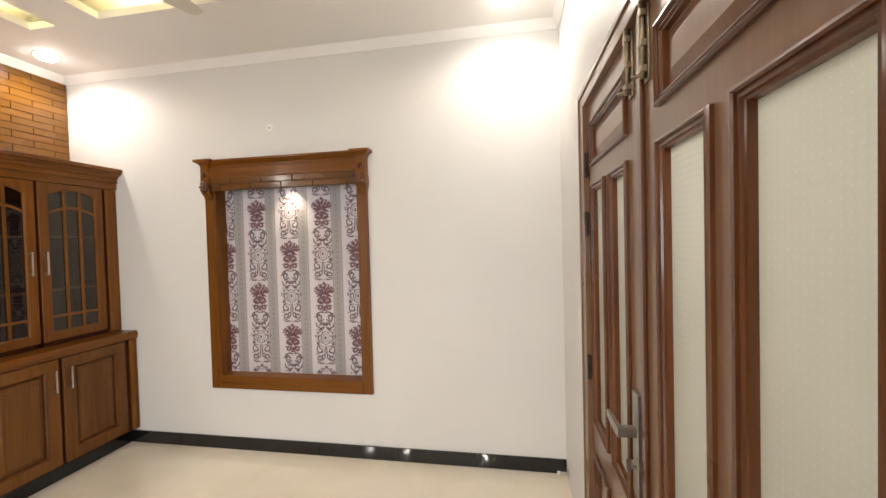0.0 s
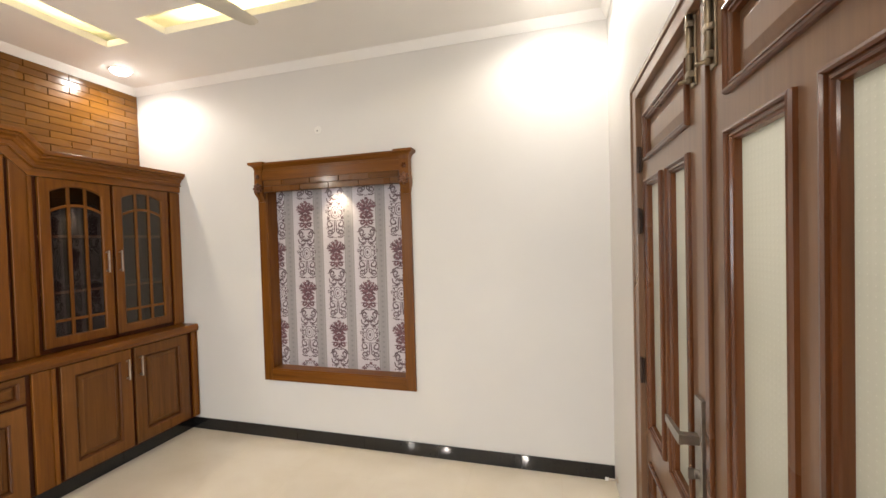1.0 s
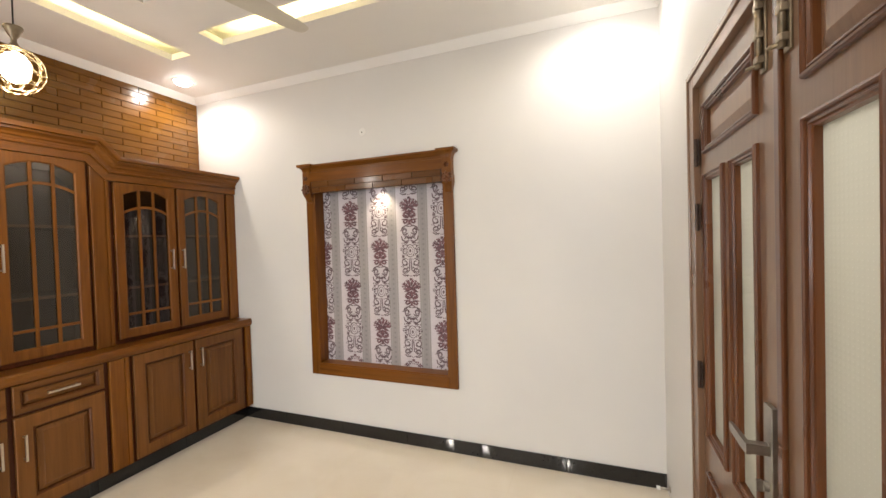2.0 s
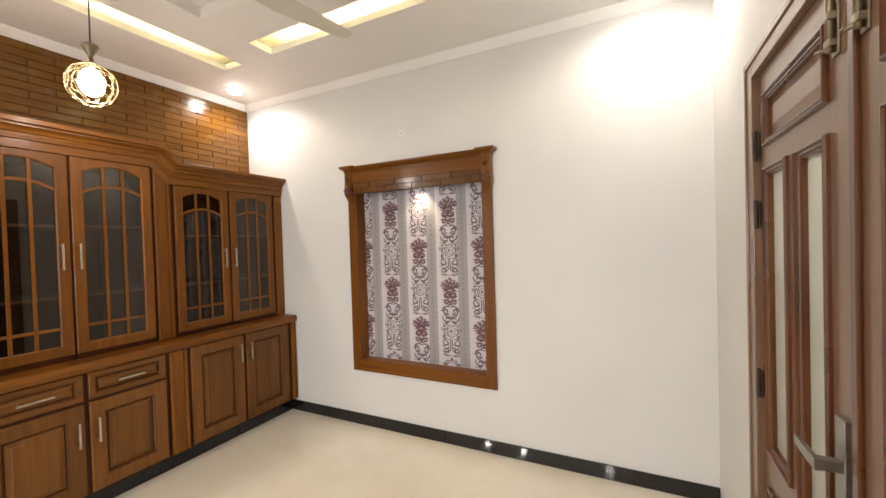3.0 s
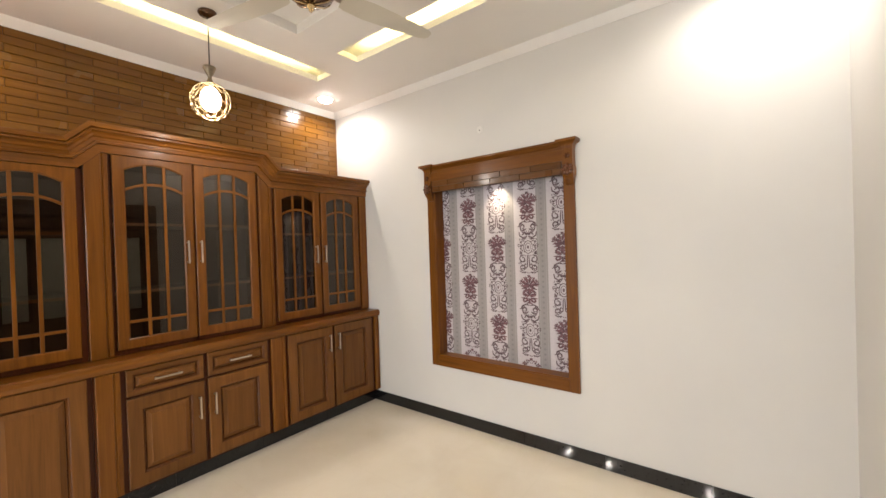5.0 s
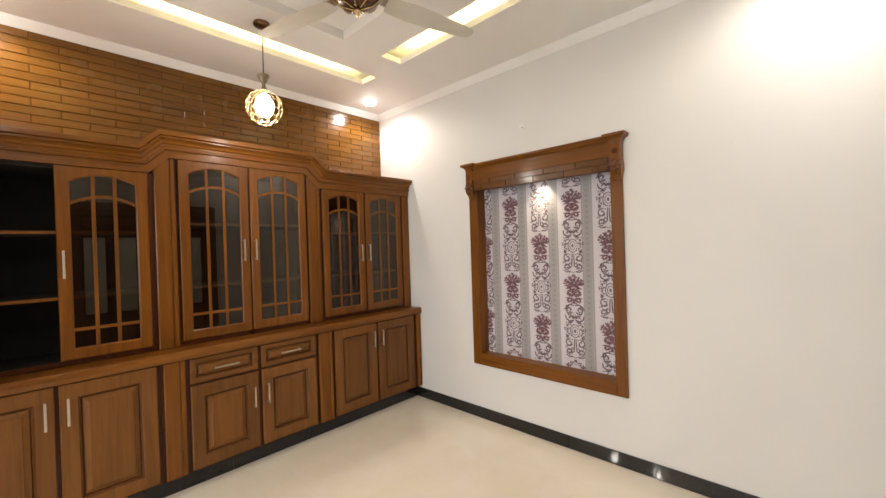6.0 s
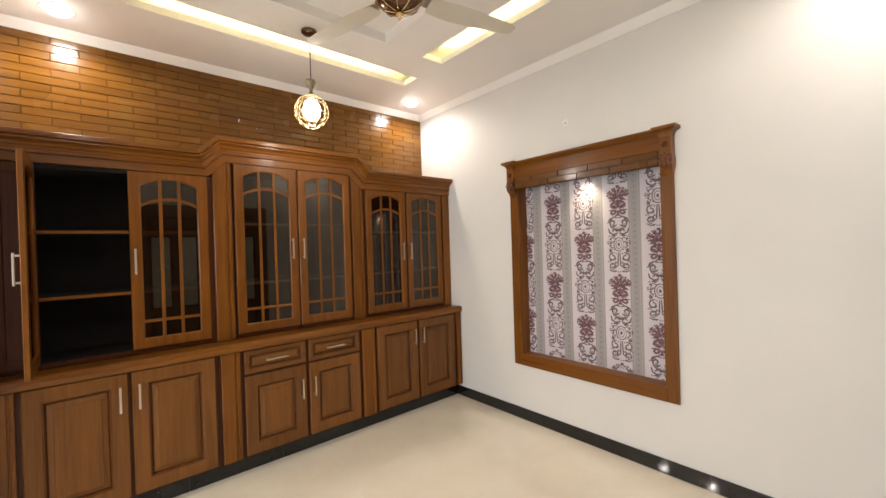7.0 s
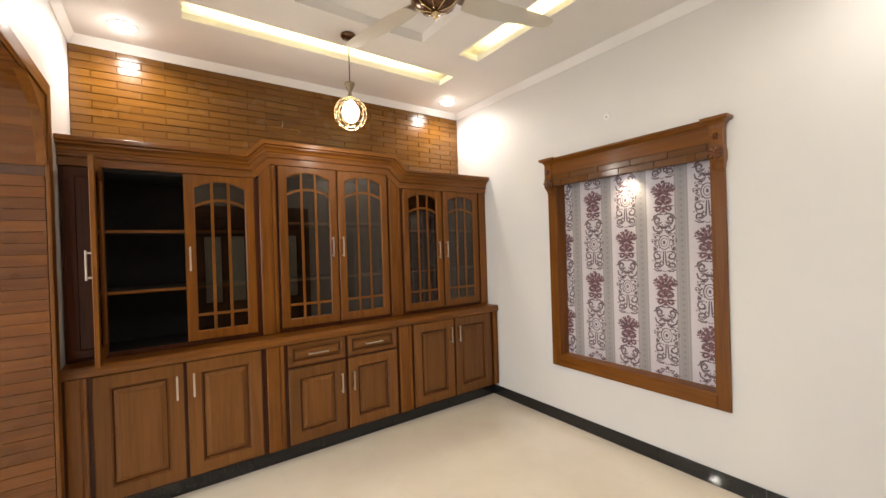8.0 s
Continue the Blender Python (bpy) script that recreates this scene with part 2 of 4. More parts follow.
def part(name, bm, mat, parent=None, label="", smooth=False):
    """Links a bmesh, given in world metres, as one mesh object under its parent."""
    me = bpy.data.meshes.new(name)
    if parent:
        bmesh.ops.translate(bm, verts=bm.verts, vec=-root_of(parent))
    bmesh.ops.recalc_face_normals(bm, faces=bm.faces)
    for f in bm.faces:
        f.smooth = smooth
    bm.to_mesh(me)
    bm.free()
    me.materials.append(mat)
    ob = new(name, me)
    ob.parent = parent
    return tagged(ob, label) if label else ob


def box(bm, x0, x1, y0, y1, z0, z1, bevel=0.0):
    vs = bmesh.ops.create_cube(bm, size=1.0)["verts"]
    for v in vs:
        v.co = Vector((x0 + (v.co.x + 0.5) * (x1 - x0), y0 + (v.co.y + 0.5) * (y1 - y0), z0 + (v.co.z + 0.5) * (z1 - z0)))
    if bevel:
        es = list({e for v in vs for e in v.link_edges})
        bmesh.ops.bevel(bm, geom=es, offset=bevel, segments=2, affect="EDGES", profile=0.6)
    return bm


def solid(*a, **k):
    return box(bmesh.new(), *a, **k)


def slab(name, mat, *boxes, label="", category="", bevel=0.0):
    bm = bmesh.new()
    for b in boxes:
        box(bm, *b, bevel=bevel)
    ob = part(name, bm, mat)
    return tagged(ob, label, category, kind="structure")


def loft(bm, rings, cap_first=False, cap_last=True):
    """Joins rings of equally many points by quads."""
    made = [[bm.verts.new(p) for p in r] for r in rings]
    n = len(made[0])
    for a, b in zip(made, made[1:]):
        for i in range(n):
            bm.faces.new((a[i], a[(i + 1) % n], b[(i + 1) % n], b[i]))
    if cap_first:
        bm.faces.new(made[0][::-1])
    if cap_last:
        bm.faces.new(made[-1])
    return bm


def panel_rings(plane, y0, y1, z0, z1, profile, sign=1):
    """Concentric rectangles on an x plane: profile rows are (inset, height towards +x)."""
    return [[(plane + sign * h, y0 + i, z0 + i), (plane + sign * h, y1 - i, z0 + i), (plane + sign * h, y1 - i, z1 - i), (plane + sign * h, y0 + i, z1 - i)]
            for i, h in profile]


def lathe(bm, x, y, profile, n=24):
    """Turned shape about an upright axis; profile rows are (radius, z)."""
    return loft(bm, [[(x + r * math.cos(2 * math.pi * i / n), y + r * math.sin(2 * math.pi * i / n), z) for i in range(n)] for r, z in profile], True, True)


def rod(bm, pts, r, n=8, closed=False):
    """A round bar along points."""
    pts = [Vector(p) for p in pts]
    rings = []
    m = len(pts)
    for i, p in enumerate(pts):
        a = pts[(i - 1) % m] if closed or i else p
        b = pts[(i + 1) % m] if closed or i < m - 1 else p
        d = (b - a).normalized()
        up = Vector((0, 0, 1)) if abs(d.z) < 0.9 else Vector((1, 0, 0))
        s = d.cross(up).normalized()
        w = s.cross(d)
        rings.append([p + r * (math.cos(2 * math.pi * k / n) * s + math.sin(2 * math.pi * k / n) * w) for k in range(n)])
    if closed:
        rings.append(rings[0])
        made = [[bm.verts.new(q) for q in ring] for ring in rings[:-1]]
        made.append(made[0])
        for a, b in zip(made, made[1:]):
            for i in range(n):
                bm.faces.new((a[i], a[(i + 1) % n], b[(i + 1) % n], b[i]))
        return bm
    return loft(bm, rings, True, True)


# ---- room ----
NX0, NX1, NZ0, NZ1, ND = -2.275, -1.092, 0.575, 2.16, 0.10          # wall recess
DY0, DY1, DZ = 0.32, 1.855, 2.175                                     # double door
AX0, AX1, AZ = -2.917, -0.26, 2.39                                    # archway
T = 0.23

tagged(part("floor", solid(XW - T, XE + 2.6, -4.5, YN + T, -0.1, 0.0), FLOOR), "polished cream porcelain floor with hairline joints", "floor", kind="structure")
slab("wall_north", WALL, (XW - T, NX0, YN, YN + T, 0, H), (NX1, XE + T, YN, YN + T, 0, H), (NX0, NX1, YN, YN + T, 0, NZ0), (NX0, NX1, YN, YN + T, NZ1, H),
     (NX0, NX1, YN + ND + 0.004, YN + T, NZ0, NZ1), label="warm white painted wall with a framed recess", category="wall")
slab("wall_west", WALL, (XW - T, XW, -4.5, YN, 0, H), label="warm white painted wall behind the built-in cupboards", category="wall")
slab("wall_east", WALL, (XE, XE + 0.15, YS - T, DY0 - 0.005, 0, H), (XE, XE + 0.15, DY1 + 0.005, YN, 0, H), (XE, XE + 0.15, DY0 - 0.005, DY1 + 0.005, DZ + 0.005, H),
     label="warm white painted wall with a double door", category="wall")
slab("wall_south", WALL, (XW, AX0 - 0.02, YS - T, YS, 0, H), (AX1 + 0.02, XE, YS - T, YS, 0, H), (AX0 - 0.02, AX1 + 0.02, YS - T, YS, AZ + 0.02, H),
     label="warm white painted wall with a wood-lined archway", category="wall")

# ceiling with four light slots and a shallow sunken tray round the fan
SLOTS = [(-3.056, -2.852, 0.106, 2.108), (-2.517, -0.927, 1.907, 2.104), (-2.517, -0.927, 0.115, 0.312), (-0.592, -0.380, 0.114, 2.105)]
TRAY, SINK = (-2.506, -0.925, 0.655, 1.563), 0.065
HOLES = SLOTS + [TRAY]
PANEL, CAVITY = 0.045, 0.17
bm = bmesh.new()
xs = sorted({XW, XE, *[v for h in HOLES for v in h[:2]]})
ys = sorted({YS, YN, *[v for h in HOLES for v in h[2:]]})
for z in (H, H + PANEL):
    for xa, xb in zip(xs, xs[1:]):
        for ya, yb in zip(ys, ys[1:]):
            cx, cy = (xa + xb) / 2, (ya + yb) / 2
            if not any(h[0] < cx < h[1] and h[2] < cy < h[3] for h in HOLES):
                bm.faces.new([bm.verts.new(p) for p in ((xa, ya, z), (xa, yb, z), (xb, yb, z), (xb, ya, z))])
for x0, x1, y0, y1 in HOLES:
    c = [(x0, y0), (x1, y0), (x1, y1), (x0, y1)]
    for (ax, ay), (bx, by) in zip(c, c[1:] + c[:1]):
        bm.faces.new([bm.verts.new(p) for p in ((ax, ay, H), (bx, by, H), (bx, by, H + PANEL), (ax, ay, H + PANEL))])
x0, x1, y0, y1 = TRAY
bm.faces.new([bm.verts.new(q) for q in ((x0, y0, H + SINK), (x1, y0, H + SINK), (x1, y1, H + SINK), (x0, y1, H + SINK))])
c = [(x0, y0), (x1, y0), (x1, y1), (x0, y1)]
for (ax, ay), (bx, by) in zip(c, c[1:] + c[:1]):
    bm.faces.new([bm.verts.new(q) for q in ((ax, ay, H + PANEL), (bx, by, H + PANEL), (bx, by, H + SINK), (ax, ay, H + SINK))])
bmesh.ops.remove_doubles(bm, verts=bm.verts, dist=1e-5)
box(bm, XW - T, XE + T, YS - T, YN + T, H + CAVITY, H + 0.3)
for q in ((XW - T, XW, YS, YN), (XE, XE + T, YS, YN), (XW - T, XE + T, YS - T, YS), (XW - T, XE + T, YN, YN + T)):
    box(bm, *q, H + 0.002, H + CAVITY - 0.002)
tagged(part("ceiling", bm, CEIL), "white plaster ceiling with four glowing light slots and a shallow tray round the fan", "ceiling", kind="structure")

# thin plaster moulding where walls meet the ceiling
bm = bmesh.new()
prof = [(-0.002, 0.060), (0.006, 0.060), (0.009, 0.054), (0.036, 0.010), (0.040, 0.0)]
loft(bm, [[(XW + d, YS + d, H - h), (XE - d, YS + d, H - h), (XE - d, YN - d, H - h), (XW + d, YN - d, H - h)] for d, h in prof], cap_last=False)
tagged(part("trim", bm, CEIL), "thin white plaster moulding along the ceiling's edge", "moulding", kind="structure")

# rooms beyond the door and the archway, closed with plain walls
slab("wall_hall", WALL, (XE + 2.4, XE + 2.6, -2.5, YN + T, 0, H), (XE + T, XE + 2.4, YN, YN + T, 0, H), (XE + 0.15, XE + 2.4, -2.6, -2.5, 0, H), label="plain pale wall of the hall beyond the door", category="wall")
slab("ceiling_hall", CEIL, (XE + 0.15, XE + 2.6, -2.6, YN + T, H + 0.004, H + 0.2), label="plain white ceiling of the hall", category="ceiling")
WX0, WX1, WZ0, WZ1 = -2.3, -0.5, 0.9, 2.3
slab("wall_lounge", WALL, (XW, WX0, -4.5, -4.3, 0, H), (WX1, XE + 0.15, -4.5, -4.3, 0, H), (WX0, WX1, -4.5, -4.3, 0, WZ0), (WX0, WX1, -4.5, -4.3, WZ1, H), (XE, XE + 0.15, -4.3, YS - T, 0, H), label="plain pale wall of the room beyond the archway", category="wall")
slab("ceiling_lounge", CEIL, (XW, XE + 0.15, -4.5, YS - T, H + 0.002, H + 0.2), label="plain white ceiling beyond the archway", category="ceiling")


# ---- lamps of the room ----
def downlight(x, y, power=DOWN_POWER):
    ob = empty("downlight", (x, y, H), "round white recessed ceiling downlight, switched on", "downlight", "ceiling downlights")
    bm = bmesh.new()
    loft(bm, [[(x + r * math.cos(a), y + r * math.sin(a), z) for a in [2 * math.pi * i / 32 for i in range(32)]]
              for r, z in ((0.082, H - 0.001), (0.080, H - 0.006), (0.070, H - 0.007), (0.066, H - 0.003))], cap_last=False)
    part("ring", bm, PLASTIC, ob, smooth=True)
    part("diffuser", lathe(bmesh.new(), x, y, [(0.066, H - 0.001), (0.062, H - 0.014), (0.046, H - 0.027), (0.02, H - 0.033)], 32), DISC, ob, "glowing white diffuser", smooth=True)
    lamp("downlight_lamp", "SPOT", look((x, y, H - 0.045), (x, y, 0)), power, WARM, angle=170, blend=0.6, size=0.05)


for x, power in ((-3.355, DOWN_POWER), (0.0, 0.72 * DOWN_POWER)):
    for y in (-0.205, 2.405):
        downlight(x, y, power)

for x0, x1, y0, y1 in SLOTS:
    # tape lying on the panel beside the slot, out of sight from below, on the side away from the middle of the room
    bm = bmesh.new()
    if x1 - x0 < y1 - y0:
        side = x0 - 0.07 if x0 < -1.66 else x1 + 0.05
        box(bm, side, side + 0.02, y0 + 0.02, y1 - 0.02, H + PANEL + 0.001, H + PANEL + 0.013)
    else:
        side = y1 + 0.05 if y0 > 1.07 else y0 - 0.07
        box(bm, x0 + 0.02, x1 - 0.02, side, side + 0.02, H + PANEL + 0.001, H + PANEL + 0.013)
    tagged(part("led_strip", bm, LED), "warm yellow light strip hidden over a ceiling slot", "light strip", "slot lights")

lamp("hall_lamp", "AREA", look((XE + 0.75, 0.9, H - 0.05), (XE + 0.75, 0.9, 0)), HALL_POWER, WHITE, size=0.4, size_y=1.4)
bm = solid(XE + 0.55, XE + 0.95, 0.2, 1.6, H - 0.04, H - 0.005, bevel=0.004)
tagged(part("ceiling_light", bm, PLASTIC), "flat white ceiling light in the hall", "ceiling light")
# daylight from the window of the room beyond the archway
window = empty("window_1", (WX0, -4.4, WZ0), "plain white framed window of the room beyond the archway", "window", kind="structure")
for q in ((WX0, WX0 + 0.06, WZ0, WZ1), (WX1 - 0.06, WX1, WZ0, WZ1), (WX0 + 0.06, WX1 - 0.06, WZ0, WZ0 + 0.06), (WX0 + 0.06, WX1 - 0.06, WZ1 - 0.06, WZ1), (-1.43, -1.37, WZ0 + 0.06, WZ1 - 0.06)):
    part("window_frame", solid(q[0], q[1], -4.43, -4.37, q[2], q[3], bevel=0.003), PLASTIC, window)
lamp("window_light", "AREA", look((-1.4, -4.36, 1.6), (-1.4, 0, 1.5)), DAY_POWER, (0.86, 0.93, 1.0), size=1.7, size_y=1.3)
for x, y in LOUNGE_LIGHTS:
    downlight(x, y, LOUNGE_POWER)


# ---- skirting ----
def skirting(along, fixed, start, end, name, label, top=0.098):
    """Black tiles end to end with hairline gaps; along: 0 for x, 1 for y."""
    base = empty(name, (fixed if along else start, start if along else fixed, 0), label, "skirting", kind="structure")
    a = end
    while a > start + 0.02:
        b = max(start, a - 0.6)
        if along:
            bm = solid(fixed, fixed + 0.012, b + 0.001, a - 0.001, 0.001, top, bevel=0.002)
        else:
            bm = solid(b + 0.001, a - 0.001, fixed - 0.012, fixed, 0.001, top, bevel=0.002)
        part("tile", bm, BLACK, base)
        a = b
    return base


skirting(0, YN, -3.1345, XE - 0.001, "baseboard_north", "polished black tile skirting along the white wall")
CX = -3.079          # front of the lower cupboards
UX = -3.215          # front of the upper cupboards
skirting(1, CX - 0.068, YS + 0.004, YN - 0.001, "baseboard_plinth", "black tile plinth under the wooden cupboards", 0.116)


# ---- wall of wooden slips above the cupboards ----
def slip_mesh(name, length, height, depth, along, mat):
    bm = bmesh.new()
    e = 0.003
    if along:
        rings = panel_rings(0, 0, length, 0, height, [(0, 0), (0, depth - e), (e, depth)])
    else:
        rings = [[(q[1], -q[0], q[2]) for q in r] for r in panel_rings(0, 0, length, 0, height, [(0, 0), (0, depth - e), (e, depth)])]
    loft(bm, rings)
    bmesh.ops.recalc_face_normals(bm, faces=bm.faces)
    me = bpy.data.meshes.new(name)
    bm.to_mesh(me)
    bm.free()
    me.materials.append(mat)
    return me


CLAD_Z = 2.20
cladding = tagged(part("wall_cladding", solid(XW, XW + 0.006, YS + 0.001, YN - 0.001, CLAD_Z, H - 0.062), JOINT), "varnished wooden brick slips in staggered rows", "wall cladding", kind="structure")


# ---- cupboards ----
def bow_handle(parent, x, y, z, length, upright=True):
    """Flat bar on two short feet."""
    bm = bmesh.new()
    h = length / 2
    for s in (-1, 1):
        o = s * (h - 0.012)
        if upright:
            box(bm, x, x + 0.024, y - 0.005, y + 0.005, z + o - 0.005, z + o + 0.005)
        else:
            box(bm, x, x + 0.024, y + o - 0.005, y + o + 0.005, z - 0.005, z + 0.005)
    if upright:
        box(bm, x + 0.022, x + 0.031, y - 0.0055, y + 0.0055, z - h, z + h, bevel=0.0015)
    else:
        box(bm, x + 0.022, x + 0.031, y - h, y + h, z - 0.0055, z + 0.0055, bevel=0.0015)
    part("handle", bm, CHROME, parent, "brushed steel bar handle")


def panel_door(parent, y0, y1, z0, z1, side, name="door", stile=0.088):
    """Framed door with a raised panel; side: +1 handle at the y1 edge, -1 at y0, 0 level in the middle."""
    bm = loft(bmesh.new(), panel_rings(CX, y0, y1, z0, z1, [(0, -0.004), (0, 0.016), (0.004, 0.020), (stile - 0.013, 0.020)]), cap_last=False)
    door = part(name, bm, WOOD_PALE if name == "door" else WOOD_PALE_H, parent)
    bm = loft(bmesh.new(), panel_rings(CX, y0, y1, z0, z1, [(stile - 0.013, 0.020), (stile - 0.009, 0.0165), (stile - 0.006, 0.017), (stile - 0.002, 0.012), (stile + 0.002, 0.001)]), cap_last=False)
    part("moulding", bm, GLAZE, door, "groove with dark red-brown stain")
    lift = 0.030 if name == "door" else 0.018
    bm = loft(bmesh.new(), panel_rings(CX, y0 + stile, y1 - stile, z0 + stile, z1 - stile, [(0.004, 0.001), (0.006, 0.006), (0.010, 0.007), (lift, 0.014), (lift + 0.003, 0.017)]))
    part("panel", bm, WOOD_PALE if name == "door" else WOOD_PALE_H, door)
    if side:
        bow_handle(door, CX + 0.019, (y1 - 0.036) if side > 0 else (y0 + 0.035), z1 - (0.145 if z1 > 0.8 else 0.174), 0.15)
    else:
        bow_handle(door, CX + 0.016, (y0 + y1) / 2, (z0 + z1) / 2, 0.155, False)
    return door


def pilaster(parent, plane, y0, y1, z0, z1, cut=None):
    """Upright board with two grooves."""
    w = y1 - y0
    pts = [(y0, 0.0), (y0, 0.018), (y0 + 0.004, 0.021)]
    for c in (0.74,):
        g = y0 + c * w
        pts += [(g - 0.006, 0.021), (g - 0.003, 0.014), (g + 0.003, 0.014), (g + 0.006, 0.021)]
    pts += [(y1 - 0.004, 0.021), (y1, 0.018), (y1, 0.0)]
    bm = loft(bmesh.new(), [[(plane + h, y, z0) for y, h in pts], [(plane + h, y, min(z1, cut(y)) if cut else z1) for y, h in pts]], True, True)
    return part("pilaster", bm, WOOD_V, parent)


def glass_door(parent, y0, y1, z0, z1, side, stile=0.062, turn=None):
    """Glazed door with an arched head, two upright bars, a bowed bar and a low bar."""
    P, thick = UX, 0.022
    ya, yb, za = y0 + stile, y1 - stile, z0 + 0.065
    spring, rise = z1 - 0.088, 0.044
    n = 14
    cols = [ya + (yb - ya) * i / n for i in range(n + 1)]

    def head(y):
        u = (2 * y - ya - yb) / (yb - ya)
        return spring + rise * (1 - u * u)

    bm = bmesh.new()
    # one closed ring: outer edge and the edge of the opening, with a small chamfer inside
    inner = [(ya, za), (yb, za)] + [(y, head(y)) for y in reversed(cols)]
    outer = [(y0, z0), (y1, z0)] + [(y0 + (y1 - y0) * i / n, z1) for i in range(n, -1, -1)]
    cy, cz = (ya + yb) / 2, (za + spring) / 2

    def shrink(ring, d):
        return [(y + d * (1 if y < cy else -1) * (abs(y - cy) > 0.001), z + d * (1 if z < cz else -1)) for y, z in ring]

    rings = [[(P, y, z) for y, z in outer], [(P + thick - 0.003, y, z) for y, z in outer],
             [(P + thick, y, z) for y, z in shrink(outer, 0.003)], [(P + thick, y, z) for y, z in shrink(inner, -0.007)],
             [(P + thick - 0.006, y, z) for y, z in inner], [(P, y, z) for y, z in inner], [(P, y, z) for y, z in outer]]
    loft(bm, rings, cap_last=False)
    bmesh.ops.remove_doubles(bm, verts=bm.verts, dist=1e-6)
    made = [("door", bm, WOOD_V, "")]
    # pane
    bm = bmesh.new()
    ring = [(ya - 0.004, za - 0.004), (yb + 0.004, za - 0.004)] + [(y, head(y) + 0.004) for y in reversed(cols)]
    loft(bm, [[(P + 0.006, y, z) for y, z in ring], [(P + 0.009, y, z) for y, z in ring]], True, True)
    made.append(("pane", bm, GLASS, "dark clear glass pane"))
    # bars
    b = 0.009
    for k in (1, 2):
        y = ya + (yb - ya) * k / 3
        made.append(("bar", solid(P + 0.009, P + 0.019, y - b, y + b, za, head(y) + 0.003, bevel=0.002), WOOD_V, ""))
    made.append(("bar", solid(P + 0.0092, P + 0.0185, ya, yb, za + 0.105 - b, za + 0.105 + b, bevel=0.002), WOOD_H, ""))
    bm = bmesh.new()
    drop = 0.125
    loft(bm, [[(P + 0.0092, y, head(y) - drop - b), (P + 0.0185, y, head(y) - drop - b), (P + 0.0185, y, head(y) - drop + b), (P + 0.0092, y, head(y) - drop + b)] for y in cols], True, True)
    made.append(("bar", bm, WOOD_H, ""))
    if turn:
        hy, ang = turn
        m = Matrix.Translation((P, hy, 0)) @ Matrix.Rotation(radians(ang), 4, "Z") @ Matrix.Translation((-P, -hy, 0))
        for q in made:
            bmesh.ops.transform(q[1], matrix=m, verts=q[1].verts)
    door = part(*made[0][:3], parent, "glazed door swung wide open" if turn else "")
    for q in made[1:]:
        piece = part(*q[:3], door, q[3])
        if q[0] == "pane":
            # the tint and the gloss lie on the front face
            piece.visible_shadow = False
            piece.data.materials.append(GLASS_BACK)
            for f in piece.data.polygons[:-1]:
                f.material_index = 1
    y = (y1 - 0.045) if side > 0 else (y0 + 0.026)
    if turn:
        bm = bmesh.new()
        zc = (z0 + z1) / 2 - 0.02
        for s in (-1, 1):
            box(bm, P + thick, P + thick + 0.024, y - 0.005, y + 0.005, zc + s * 0.066 - 0.005, zc + s * 0.066 + 0.005)
        box(bm, P + thick + 0.022, P + thick + 0.031, y - 0.0065, y + 0.0065, zc - 0.08, zc + 0.08, bevel=0.0015)
        bmesh.ops.transform(bm, matrix=m, verts=bm.verts)
        part("handle", bm, CHROME, door, "brushed steel bar handle")
    else:
        bow_handle(door, P + thick - 0.001, y, (z0 + z1) / 2 - 0.008, 0.16)
    return door


ZP, ZC0, ZC1 = 0.118, 0.868, 0.93
LB, RB = 0.53, 1.735           # the middle unit's span


def base_unit(y0, y1, label):
    ob = empty("base_cabinet", (CX, (y0 + y1) / 2, ZP), label, "cabinet", "lower cupboards")
    part("carcass", solid(XW + 0.002, CX, y0 + 0.001, y1 - 0.001, ZP, ZC0 - 0.001, bevel=0.002), WOOD_DARK, ob, "dark face frame")
    return ob


ob = base_unit(YS, LB, "varnished brown wooden base cupboard with two raised-panel doors")
pilaster(ob, CX, YS + 0.02, -0.405, ZP + 0.01, ZC0 - 0.004)
panel_door(ob, -0.383, 0.052, 0.134, 0.862, 1)
panel_door(ob, 0.07, 0.505, 0.134, 0.862, -1)
ob = base_unit(LB, RB, "varnished brown wooden base cupboard with two drawers over two doors")
pilaster(ob, CX, 0.54, 0.655, ZP + 0.01, ZC0 - 0.004)
pilaster(ob, CX, 1.60, 1.72, ZP + 0.01, ZC0 - 0.004)
for a, b, s in ((0.683, 1.112, 1), (1.138, 1.57, -1)):
    panel_door(ob, a, b, 0.70, 0.862, 0, "drawer", 0.042)
    panel_door(ob, a, b, 0.134, 0.683, s)
ob = base_unit(RB, YN, "varnished brown wooden base cupboard beside the white wall, two doors")
panel_door(ob, 1.745, 2.18, 0.134, 0.862, 1)
panel_door(ob, 2.204, 2.648, 0.134, 0.862, -1)
pilaster(ob, CX, 2.685, 2.74, ZP + 0.01, ZC0 - 0.004)

worktop = empty("worktop", (CX, 1.1, ZC0), "varnished wooden worktop over the base cupboards, rounded front edge", "worktop")
part("board", solid(XW + 0.002, -3.085, YS + 0.002, YN - 0.002, ZC0, ZC1 - 0.001, bevel=0.001), WOOD_H, worktop)
bm = loft(bmesh.new(), [[(x, y, z) for x, z in ((-3.0848, ZC0), (-3.056, ZC0), (-3.049, ZC0 + 0.006), (-3.043, ZC0 + 0.03), (-3.047, ZC1 - 0.012), (-3.055, ZC1), (-3.0848, ZC1))]
                        for y in (YS + 0.002, YN - 0.002)], True, True)
part("nosing", bm, WOOD_H, worktop, "rounded wooden front edge")


